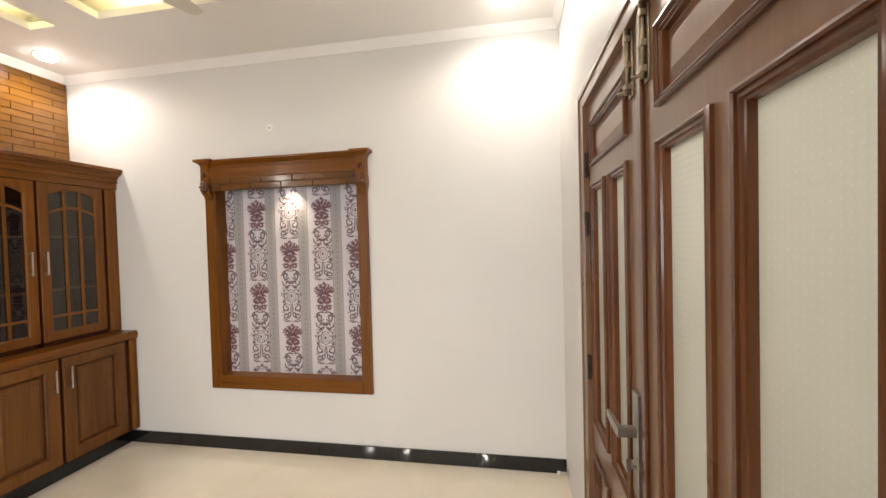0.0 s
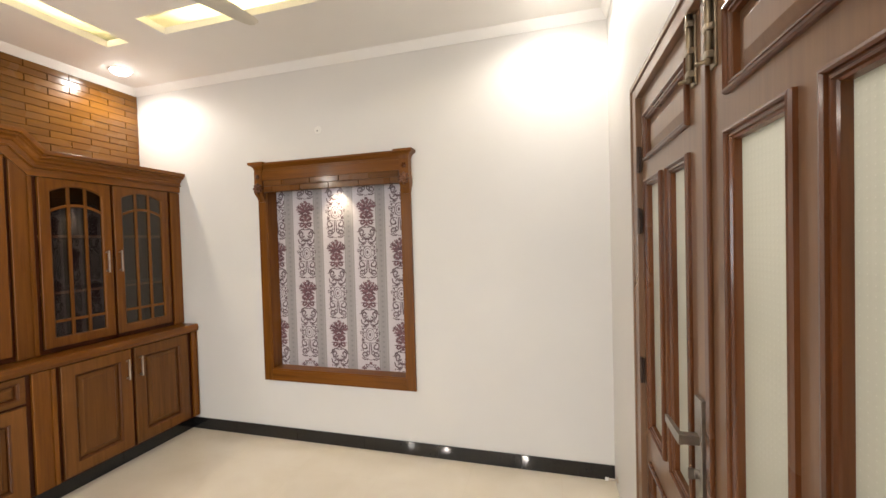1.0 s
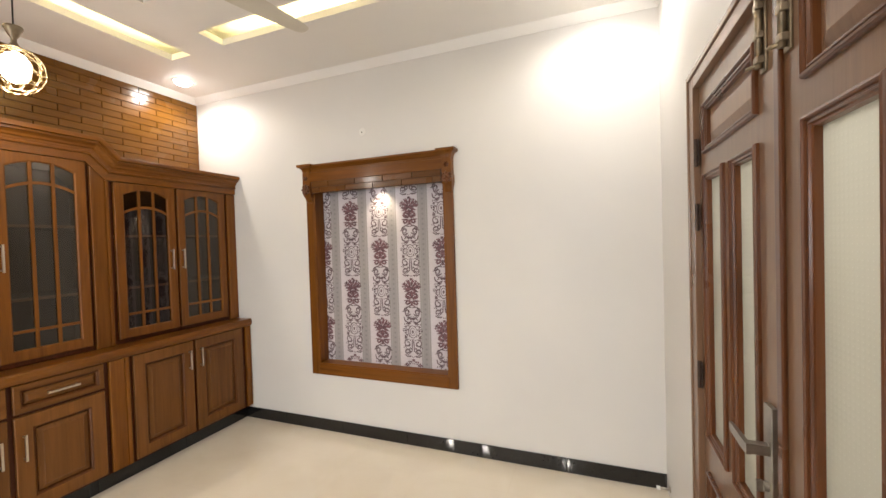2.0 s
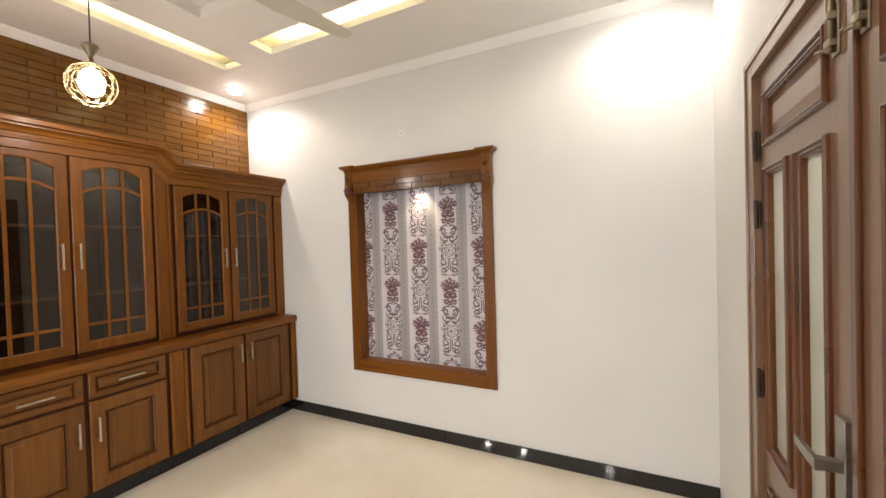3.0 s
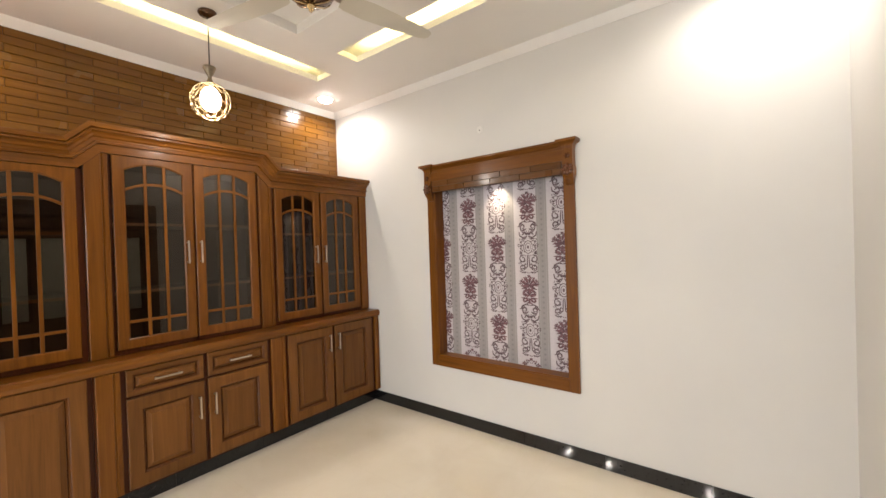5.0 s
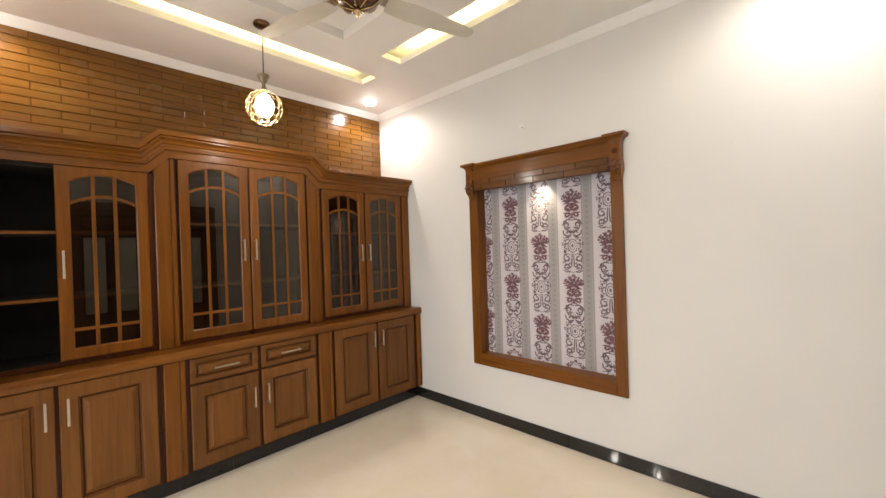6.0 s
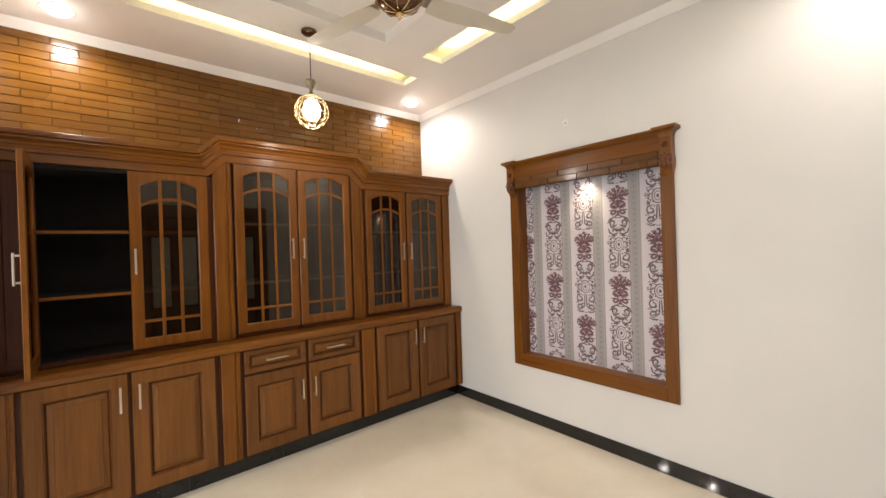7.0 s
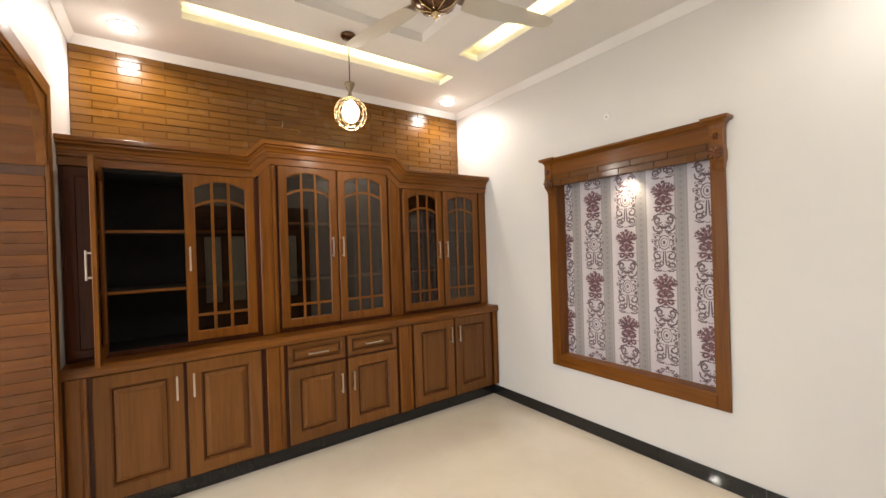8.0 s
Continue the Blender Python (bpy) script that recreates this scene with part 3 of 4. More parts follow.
def shelf_unit(y0, y1, top, label, edging=None):
    """Hollow upper cupboard with a dark inside and two shelves."""
    ob = empty("wall_cabinet", (UX, (y0 + y1) / 2, ZC1), label, "cabinet", "upper cupboards")
    z0, xa, xb = ZC1 + 0.002, XW + 0.008, UX - 0.004
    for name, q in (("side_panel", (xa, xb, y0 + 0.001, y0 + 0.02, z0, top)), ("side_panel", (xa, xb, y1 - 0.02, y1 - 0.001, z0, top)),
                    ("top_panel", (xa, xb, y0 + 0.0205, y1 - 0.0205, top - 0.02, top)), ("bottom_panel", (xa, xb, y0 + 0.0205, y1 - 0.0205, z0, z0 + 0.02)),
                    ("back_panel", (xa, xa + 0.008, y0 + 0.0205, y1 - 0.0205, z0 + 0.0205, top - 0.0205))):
        part(name, solid(*q), INSIDE, ob, "near-black inner panel")
    for z in (1.321, 1.76 if top > 2.15 else 1.70):
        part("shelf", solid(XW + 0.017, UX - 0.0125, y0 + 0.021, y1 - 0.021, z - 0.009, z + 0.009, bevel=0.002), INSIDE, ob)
        part("shelf_edge", solid(UX - 0.012, UX - 0.006, y0 + 0.021, y1 - 0.021, z - 0.009, z + 0.009), edging or EDGING, ob, "wooden shelf edging")
    return ob


def face(ob, y0, y1, z0, z1):
    part("rail", solid(UX - 0.003, UX + 0.001, y0, y1, z0, z1), WOOD_DARK, ob, "dark face frame")


TOP_S, TOP_M = 2.085, 2.195
# cornice: (how far it stands out, height over its foot)
CORN = [(0.0, 0.0), (0.026, 0.0), (0.027, 0.044), (0.024, 0.046), (0.024, 0.050), (0.040, 0.052), (0.041, 0.062), (0.034, 0.066), (0.036, 0.086), (0.046, 0.092), (0.050, 0.104), (0.062, 0.114), (0.078, 0.119), (0.078, 0.128), (0.072, 0.131), (0.091, 0.136), (0.091, 0.1615), (0.0895, 0.163), (-0.02, 0.163)]


def cornice(ob, stations):
    """Moulding swept along stations of (y, foot height, lean of the mitre)."""
    bm = loft(bmesh.new(), [[(UX + d, y + k * h, z + h) for d, h in CORN] + [(XW + 0.01, y + k * 0.163, z + 0.163), (XW + 0.01, y, z)] for y, z, k in stations], True, True)
    part("cornice", bm, WOOD_H, ob, "stepped wooden cornice")


ML, MR = 0.545, 1.725
ob = shelf_unit(YS + 0.004, ML, TOP_S, "brown wooden glazed wall cupboard with one door open on dark shelves", WOOD_H)
face(ob, YS + 0.005, -0.315, ZC1 + 0.002, TOP_S)
# The filler's dark tone carries the shade beside the open door.
part("filler", loft(bmesh.new(), panel_rings(UX, YS + 0.02, -0.325, 0.95, TOP_S - 0.006, [(0, 0), (0, 0.012), (0.004, 0.015), (0.05, 0.015), (0.054, 0.010)])), WOOD_DARK, ob, "wooden filler board, shade put into its dark colour")
face(ob, 0.518, ML - 0.001, ZC1 + 0.002, TOP_S)
face(ob, -0.315, 0.518, ZC1 + 0.003, 0.962)
glass_door(ob, 0.088, 0.515, 0.965, TOP_S - 0.004, -1)
glass_door(ob, -0.318, 0.082, 0.965, TOP_S - 0.004, 1, turn=(-0.318, -89.6))
cornice(ob, [(YS + 0.003, TOP_S, 0), (0.5245, TOP_S, -0.41)])
ob = shelf_unit(ML, MR, TOP_M, "tall middle brown wooden glazed wall cupboard with a raised cornice")
for a, b in ((ML + 0.001, 0.682), (1.128, 1.147), (1.592, MR - 0.001)):
    face(ob, a, b, ZC1 + 0.002, TOP_M)
face(ob, 0.682, 1.592, ZC1 + 0.003, 0.962)
pilaster(ob, UX, ML + 0.005, 0.665, ZC1 + 0.004, TOP_M - 0.004, lambda y: TOP_S + (y - 0.525) - 0.004)
pilaster(ob, UX, 1.61, MR - 0.005, ZC1 + 0.004, TOP_M - 0.004, lambda y: max(TOP_S, TOP_S + (1.698 - y)) - 0.004)
glass_door(ob, 0.685, 1.131, 0.965, TOP_M - 0.004, 1)
glass_door(ob, 1.144, 1.589, 0.965, TOP_M - 0.004, -1)
cornice(ob, [(0.525, TOP_S, -0.41), (0.635, TOP_M, -0.41), (1.588, TOP_M, 0.41), (1.698, TOP_S, 0.41)])
ob = shelf_unit(MR, YN - 0.002, TOP_S, "brown wooden glazed wall cupboard beside the white wall, doors shut")
for a, b in ((MR + 0.001, 1.745), (2.172, 2.2), (2.63, YN - 0.003)):
    face(ob, a, b, ZC1 + 0.002, TOP_S)
face(ob, 1.745, 2.63, ZC1 + 0.003, 0.962)
glass_door(ob, 1.748, 2.176, 0.965, TOP_S - 0.004, 1)
glass_door(ob, 2.196, 2.628, 0.965, TOP_S - 0.004, -1)
part("stile", solid(UX, UX + 0.016, 2.655, YN - 0.003, ZC1 + 0.004, TOP_S - 0.004, bevel=0.003), WOOD_V, ob)
cornice(ob, [(1.6985, TOP_S, 0.41), (YN - 0.004, TOP_S, 0)])

# ---- framed wall recess with paper and a carved pelmet ----
recess = empty("wall_niche", ((NX0 + NX1) / 2, YN, NZ0), "papered wall recess in a brown wooden frame with a carved pelmet", "wall niche")
FY = YN - 0.022
OX0, OX1, OZ0 = -2.351, -1.020, 0.486
for name, b in (("frame_side", (OX0, NX0, FY, YN - 0.001, OZ0, 2.03)), ("frame_side", (NX1, OX1, FY, YN - 0.001, OZ0, 2.03)), ("frame_sill", (NX0 + 0.0005, NX1 - 0.0005, FY, YN - 0.001, OZ0, NZ0))):
    part(name, solid(*b, bevel=0.005), WOOD_V if name == "frame_side" else WOOD_X, recess)
part("lining", solid(NX0 - 0.004, NX0 + 0.01, FY + 0.007, YN + ND, NZ0, NZ1, bevel=0.001), WOOD_V, recess)
part("lining", solid(NX1 - 0.01, NX1 + 0.004, FY + 0.007, YN + ND, NZ0, NZ1, bevel=0.001), WOOD_V, recess)
part("lining", solid(NX0 + 0.01, NX1 - 0.01, FY + 0.007, YN + ND, NZ0 - 0.004, NZ0 + 0.01, bevel=0.001), WOOD_X, recess)
BY = YN + ND
part("wallpaper", solid(NX0 + 0.01, NX1 - 0.01, BY - 0.004, BY + 0.002, NZ0 + 0.01, NZ1 - 0.001), PAPER, recess, "cream and grey striped wallpaper")


def leaf_shape(bm, cx, cz, length, width, angle, y):
    """Pointed leaf from its foot outwards."""
    d, s = Vector((math.cos(angle), math.sin(angle))), Vector((-math.sin(angle), math.cos(angle)))
    pts = [(0, 0.15), (0.3, 0.9), (0.55, 1.0), (0.85, 0.45), (1.0, 0.0), (0.85, -0.45), (0.55, -1.0), (0.3, -0.9), (0, -0.15)]
    vs = []
    for a, b in pts:
        p = Vector((cx, cz)) + d * a * length + s * b * width / 2
        vs.append(p)
    return [vs]


def stroke(points, w):
    """Ribbon of quads along points, thinner at its ends."""
    out, n = [], len(points)
    edge = []
    for i, p in enumerate(points):
        a, b = Vector(points[max(i - 1, 0)]), Vector(points[min(i + 1, n - 1)])
        d = (b - a).normalized()
        k = w / 2 * 1.1 * (0.45 + 0.55 * math.sin(math.pi * (i + 0.5) / n))
        s = Vector((-d.y, d.x)) * k
        edge.append((Vector(p) + s, Vector(p) - s))
    for (a, b), (c, d) in zip(edge, edge[1:]):
        out.append([a, b, d, c])
    return out


def spiral(cx, cz, r, start, sweep, n=14, end=0.25):
    return [(cx + r * (1 - (1 - end) * i / n) * math.cos(start + sweep * i / n), cz + r * (1 - (1 - end) * i / n) * math.sin(start + sweep * i / n)) for i in range(n + 1)]


def mirror(polys):
    return polys + [[Vector((-p[0], p[1])) for p in reversed(q)] for q in polys]


def flower():
    """Bouquet: two fans of narrow petals over a bell of leaves."""
    q = []
    for i in range(13):
        a = radians(90 + (i - 6) * 19 + (5 if i % 2 else -4))
        q += leaf_shape(None, 0.010 * math.cos(a), 0.010 * math.sin(a), 0.056 if i % 3 else 0.042, 0.013, a, 0)
    for i in range(6):
        a = radians(90 + (i - 2.5) * 38)
        q += leaf_shape(None, 0.006 * math.cos(a), -0.016, 0.036, 0.017, a, 0)
    q += leaf_shape(None, 0, -0.018, 0.062, 0.022, radians(-90), 0)
    for z, l, a in ((-0.016, 0.056, -14), (-0.024, 0.048, -42), (-0.082, 0.05, 30), (-0.092, 0.058, 2), (-0.1, 0.044, -30), (-0.06, 0.03, -60)):
        q += mirror(leaf_shape(None, 0.004, z, l, 0.0125, radians(a), 0))
    q += leaf_shape(None, 0, -0.088, 0.042, 0.014, radians(-90), 0)
    rng = random.Random(5)
    for i in range(30):
        a = radians(rng.uniform(-80, 80))
        d = rng.uniform(0.012, 0.05)
        q += mirror(leaf_shape(None, 0.003 + 0.75 * d * math.cos(a), -0.075 + d * math.sin(a), rng.uniform(0.014, 0.024), 0.009, a + rng.uniform(-0.7, 0.7), 0))
    for i in range(34):
        a = radians(rng.uniform(-10, 90))
        d = rng.uniform(0.034, 0.062)
        q += mirror(leaf_shape(None, d * math.cos(a), d * math.sin(a) * 0.9, rng.uniform(0.010, 0.018), 0.007, a + rng.uniform(-0.9, 0.9), 0))
    return q


def scrolls():
    """Paired scrolls, cup, bracket, medallion and lyre between two bouquets."""
    q = []
    q += mirror(stroke(spiral(0.036, -0.172, 0.028, radians(200), radians(430)), 0.009))
    q += mirror(stroke([(0.002, -0.140), (0.03, -0.134), (0.058, -0.146), (0.066, -0.165)], 0.009))
    q += mirror(leaf_shape(None, 0.03, -0.172, 0.016, 0.008, radians(90), 0))
    q += stroke([(-0.028, -0.206), (-0.014, -0.218), (0.014, -0.218), (0.028, -0.206)], 0.016)
    q += mirror(stroke([(0.004, -0.236), (0.035, -0.246), (0.060, -0.232), (0.066, -0.206)], 0.010))
    q += mirror(leaf_shape(None, 0.012, -0.250, 0.046, 0.010, radians(-8), 0))
    q += mirror(leaf_shape(None, 0.028, -0.224, 0.024, 0.009, radians(60), 0))
    ring = [(0.033 * math.cos(2 * math.pi * i / 20), -0.310 + 0.043 * math.sin(2 * math.pi * i / 20)) for i in range(21)]
    q += stroke(ring, 0.006)
    ring = [(0.020 * math.cos(2 * math.pi * i / 16), -0.310 + 0.027 * math.sin(2 * math.pi * i / 16)) for i in range(17)]
    q += stroke(ring, 0.0045)
    ring = [(0.008 * math.cos(2 * math.pi * i / 10), -0.310 + 0.012 * math.sin(2 * math.pi * i / 10)) for i in range(10)]
    q.append([Vector(p) for p in ring])
    for z, a in ((-0.352, 62), (-0.335, 70), (-0.312, 80), (-0.290, 95)):
        q += mirror(leaf_shape(None, 0.044 + 0.006 * (z + 0.352) / 0.06, z, 0.03, 0.008, radians(a - 20), 0))
    q += mirror(stroke(spiral(0.042, -0.392, 0.030, radians(120), radians(-430)), 0.009))
    q += mirror(stroke([(0.005, -0.362), (0.007, -0.40), (0.009, -0.445), (0.035, -0.468)], 0.008))
    q += mirror(stroke(spiral(0.042, -0.450, 0.025, radians(260), radians(420)), 0.008))
    q += mirror(leaf_shape(None, 0.018, -0.418, 0.028, 0.009, radians(-55), 0))
    q += mirror(stroke([(0.02, -0.480), (0.045, -0.486), (0.068, -0.474)], 0.008))
    rng = random.Random(8)
    for i in range(74):
        z = rng.uniform(-0.49, -0.13)
        x = rng.uniform(0.004, 0.068)
        if (x / 0.04) ** 2 + ((z + 0.31) / 0.05) ** 2 < 1:
            x += 0.034
        q += mirror(leaf_shape(None, x, z, rng.uniform(0.010, 0.020), 0.0065, rng.uniform(0, 6.28), 0))
    return q


def printed(name, kind, mat):
    bm = bmesh.new()
    xa, xb, za, zb = NX0 + 0.0105, NX1 - 0.0105, NZ0 + 0.0105, NZ1 - 0.0015
    lift = 0.0
    for col in range(5):
        cx = -1.9915 + (col - 1) * 0.277
        for row in range(-1, 4):
            cz = 1.226 + (row - 1) * 0.655 + (0.3275 if col % 2 == 0 else 0)
            kx, kz = (1.20, 1.16) if kind is flower else (1.12, 1.15)
            for poly in kind():
                pts = [(cx + kx * p[0], cz + kz * p[1]) for p in poly]
                if any(z < za or z > zb for x, z in pts) or all(x < xa for x, z in pts) or all(x > xb for x, z in pts):
                    continue
                pts = [(min(max(x, xa), xb), z) for x, z in pts]
                try:
                    lift = (lift + 0.00001) % 0.0006
                    bm.faces.new([bm.verts.new((x, BY - 0.0046 - (0.0007 if kind is flower else 0.0) - lift, z)) for x, z in pts])
                except ValueError:
                    pass
    me = part(name, bm, mat, recess, "printed ornament of the wallpaper")
    tagged(me, kind="stuff")


printed("flower_print", flower, MAROON)
printed("scroll_print", scrolls, PLUM)

# pelmet
PX0, PX1, PY, PZ0, PZ1 = -2.308, -1.052, YN - 0.050, 2.028, 2.20
bm = bmesh.new()
box(bm, PX0, PX1, PY, PY + 0.018, PZ0, PZ1)
box(bm, PX0, PX1, PY + 0.018, YN - 0.001, PZ1 - 0.018, PZ1)
pelmet = part("pelmet", bm, JOINT, recess)
prof = [(0.0, 0.0), (0.0, 0.022), (0.010, 0.030), (0.016, 0.040), (0.026, 0.048), (0.026, 0.062), (0.0, 0.064)]
for zz, xa, xb, grow in ((PZ1 + 0.0005, PX0 + 0.03, PX1 - 0.03, 0.0),):
    bm = loft(bmesh.new(), [[(xa - d, PY - d, zz + h), (xb + d, PY - d, zz + h), (xb + d, YN - 0.002, zz + h), (xa - d, YN - 0.002, zz + h)] for d, h in prof], True, True)
    part("moulding", bm, WOOD_X, pelmet)
part("board", solid(PX0 + 0.002, PX1 - 0.002, PY - 0.010, PY - 0.0005, PZ0 + 0.094, PZ1 - 0.002, bevel=0.002), WOOD_X, pelmet)
random.seed(4)
for row in range(2):
    z0, x = PZ0 + 0.047 * row, PX0 + 0.09 - (0.13 if row else 0.22)
    while x < PX1 - 0.05:
        a, b = max(x, PX0 + 0.045), min(x + 0.255, PX1 - 0.045)
        if b - a > 0.02:
            part("slip", solid(a + 0.002, b - 0.002, PY - 0.010 + 0.001 * random.random(), PY - 0.0005, z0 + 0.002, z0 + 0.045, bevel=0.002), SLIP_X, pelmet)
        x += 0.255
for s, xc in ((-1, PX0 - 0.002), (1, PX1 + 0.002)):
    # end block with cap, scrolled corbel and a carved rosette
    bm = bmesh.new()
    box(bm, xc - 0.036, xc + 0.036, PY - 0.016, YN - 0.001, PZ0 + 0.055, PZ1 + 0.002, bevel=0.003)
    capp = [(0.0, 0.0), (0.004, 0.02), (0.014, 0.036), (0.036, 0.048), (0.036, 0.066), (0.0, 0.068)]
    loft(bm, [[(xc - 0.036 - d, PY - 0.010 - d, PZ1 + 0.002 + h), (xc + 0.036 + d, PY - 0.010 - d, PZ1 + 0.002 + h), (xc + 0.036 + d, YN - 0.002, PZ1 + 0.002 + h), (xc - 0.036 - d, YN - 0.002, PZ1 + 0.002 + h)] for d, h in capp], True, True)
    corbel = part("corbel", bm, WOOD_V, pelmet, "carved wooden corbel")
    bm = bmesh.new()
    drop = [(PZ0 + 0.055, 0.059), (PZ0 + 0.03, 0.066), (PZ0 + 0.0, 0.064), (PZ0 - 0.02, 0.054), (PZ0 - 0.035, 0.042), (PZ0 - 0.06, 0.034), (PZ0 - 0.075, 0.026)]
    loft(bm, [[(xc - w, YN - 0.001, z), (xc - w, YN - d, z), (xc - w * 0.4, YN - d - 0.006, z), (xc + w * 0.4, YN - d - 0.006, z), (xc + w, YN - d, z), (xc + w, YN - 0.001, z)]
              for (z, d), w in zip(drop, (0.038, 0.040, 0.040, 0.037, 0.033, 0.030, 0.024))], True, True)
    part("bracket", bm, WOOD_V, corbel)
    for zc, k, count in ((PZ0 + 0.125, 0.016, 6), (PZ0 + 0.03, 0.034, 8)):
        bm = bmesh.new()
        for i in range(count):
            a = 2 * math.pi * i / count
            vs = bmesh.ops.create_uvsphere(bm, u_segments=8, v_segments=5, radius=1.0)["verts"]
            m = Matrix.Translation((xc + k * 0.75 * math.cos(a), (PY - 0.018) if zc > PZ0 + 0.08 else YN - 0.073, zc + k * 0.75 * math.sin(a))) @ Matrix.Rotation(-a, 4, "Y") @ Matrix.Diagonal((k * 0.62, 0.011, k * 0.36, 1))
            bmesh.ops.transform(bm, matrix=m, verts=vs)
        vs = bmesh.ops.create_uvsphere(bm, u_segments=8, v_segments=6, radius=k * 0.38)["verts"]
        bmesh.ops.translate(bm, verts=vs, vec=(xc, (PY - 0.022) if zc > PZ0 + 0.08 else YN - 0.077, zc))
        part("rosette", bm, BEAD, corbel, "carved flower", smooth=True)

spot = empty("spot_light", (-1.672, YN + 0.002, 2.06), "small warm spot light behind the pelmet, switched on", "spot light")
part("body", lathe(bmesh.new(), -1.672, YN + 0.002, [(0.02, 2.055), (0.026, 2.068), (0.026, 2.10)], 20), PLASTIC, spot)
part("lens", lathe(bmesh.new(), -1.672, YN + 0.002, [(0.017, 2.052), (0.017, 2.0548)], 20), DISC, spot, "glowing lens")
lamp("niche_lamp", "SPOT", look((-1.672, YN + 0.002, 2.045), (-1.672, BY + 0.02, 1.80)), SPOT_POWER, (1.0, 0.86, 0.62), angle=92, blend=0.9, size=0.012)

# small round blanking plate with a screw hole
plate = empty("wall_plate", (-1.786, YN, 2.495), "round white blanking plate on the wall", "wall plate")
bm = bmesh.new()
loft(bm, [[(-1.786 + r * math.cos(2 * math.pi * i / 24), YN - d, 2.495 + r * math.sin(2 * math.pi * i / 24)) for i in range(24)] for r, d in ((0.031, 0.0005), (0.030, 0.003), (0.026, 0.0045))])
part("cover", bm, PLASTIC, plate, smooth=False)
part("hole", solid(-1.792, -1.784, YN - 0.0056, YN - 0.0047, 2.484, 2.494), INSIDE, plate, "dark screw hole")

# ---- double door ----
DX = 0.347
frame_ob = empty("door_frame", (XE, DY1, 0), "brown painted wooden door frame with a moulded edge", "door frame", kind="structure")


def jamb(y0, y1, z0, z1):
    bm = bmesh.new()
    box(bm, XE - 0.012, XE + 0.15, y0, y1, z0, z1, bevel=0.003)
    return bm


part("jamb", jamb(DY1 + 0.006 - 0.002, DY1 + 0.075, 0, DZ + 0.052), DOORWOOD, frame_ob)
part("jamb", jamb(DY0 - 0.075, DY0 - 0.004, 0, DZ + 0.052), DOORWOOD, frame_ob)
part("head", jamb(DY0 - 0.003, DY1 + 0.003, DZ + 0.004, DZ + 0.052), DOORWOOD, frame_ob)
bm = bmesh.new()
for y0, y1, z0, z1 in ((DY1 + 0.0755, DY1 + 0.095, 0, DZ + 0.075), (DY0 - 0.095, DY0 - 0.0755, 0, DZ + 0.075), (DY0 - 0.075, DY1 + 0.075, DZ + 0.0525, DZ + 0.075)):
    box(bm, XE - 0.018, XE - 0.0005, y0, y1, z0, z1, bevel=0.004)
part("architrave", bm, DOORWOOD, frame_ob)


def bead_ring(parent, y0, y1, z0, z1, name="bead"):
    """Glossy moulding round a pane or panel, standing proud of the leaf towards -x."""
    prof = [(-0.003, -0.001), (-0.003, 0.008), (0.000, 0.013), (0.005, 0.014), (0.008, 0.010), (0.009, 0.005), (0.012, 0.004), (0.014, 0.007), (0.018, 0.007), (0.020, 0.002), (0.024, 0.000), (0.025, -0.014)]
    part(name, loft(bmesh.new(), panel_rings(DX, y0, y1, z0, z1, prof, -1), cap_last=False), BEAD, parent, "glossy moulded bead")


def door_leaf(y0, y1, panes, label):
    leaf = empty("door_leaf", (DX, y1, 0), label, "door", "double door leaves")
    za, zb, zc, zd, ze, zf = 0.13, 0.66, 0.80, 1.822, 1.903, 2.085
    pa, pb = panes[0][0], panes[-1][1]
    bm = bmesh.new()
    x0, x1 = DX, DX + 0.04
    ycuts = [(y0, pa), (pb, y1)]
    for a, b in ycuts:
        box(bm, x0, x1, a, b, 0.008, DZ)
    for a, b in ((0.008, za), (zb, zc), (zd, ze), (zf, DZ)):
        box(bm, x0, x1, pa, pb, a, b)
    for (a, b), (c, d) in zip(panes, panes[1:]):
        box(bm, x0, x1, b, c, zc, zd)
        box(bm, x0, x1, b, c, za, zb)
    part("leaf_frame", bm, DOORWOOD, leaf)
    part("panel", loft(bmesh.new(), panel_rings(DX + 0.014, pa, pb, ze, zf, [(0, -0.01), (0, 0.0), (0.034, 0.001), (0.042, 0.004), (0.06, 0.010)], -1), True), DOORWOOD, leaf)
    bead_ring(leaf, pa, pb, ze, zf)
    for a, b in panes:
        part("pane", solid(DX + 0.016, DX + 0.021, a + 0.001, b - 0.001, zc + 0.001, zd - 0.001), FROST, leaf, "obscured patterned glass")
        bead_ring(leaf, a, b, zc, zd)
        part("panel", loft(bmesh.new(), panel_rings(DX + 0.014, a, b, za, zb, [(0, -0.01), (0, 0.0), (0.034, 0.001), (0.06, 0.010)], -1), True), DOORWOOD, leaf)
        bead_ring(leaf, a, b, za, zb)
    return leaf


MEET = 1.104
leaf = door_leaf(MEET + 0.002, DY1, [(1.253, 1.463), (1.541, 1.775)], "shut brown wooden door leaf with obscured glass and lever handle")
part("cover_strip", solid(DX - 0.012, DX - 0.0005, MEET - 0.004, MEET + 0.026, 0.01, DZ - 0.002, bevel=0.004), BEAD, leaf, "dark glossy meeting strip")
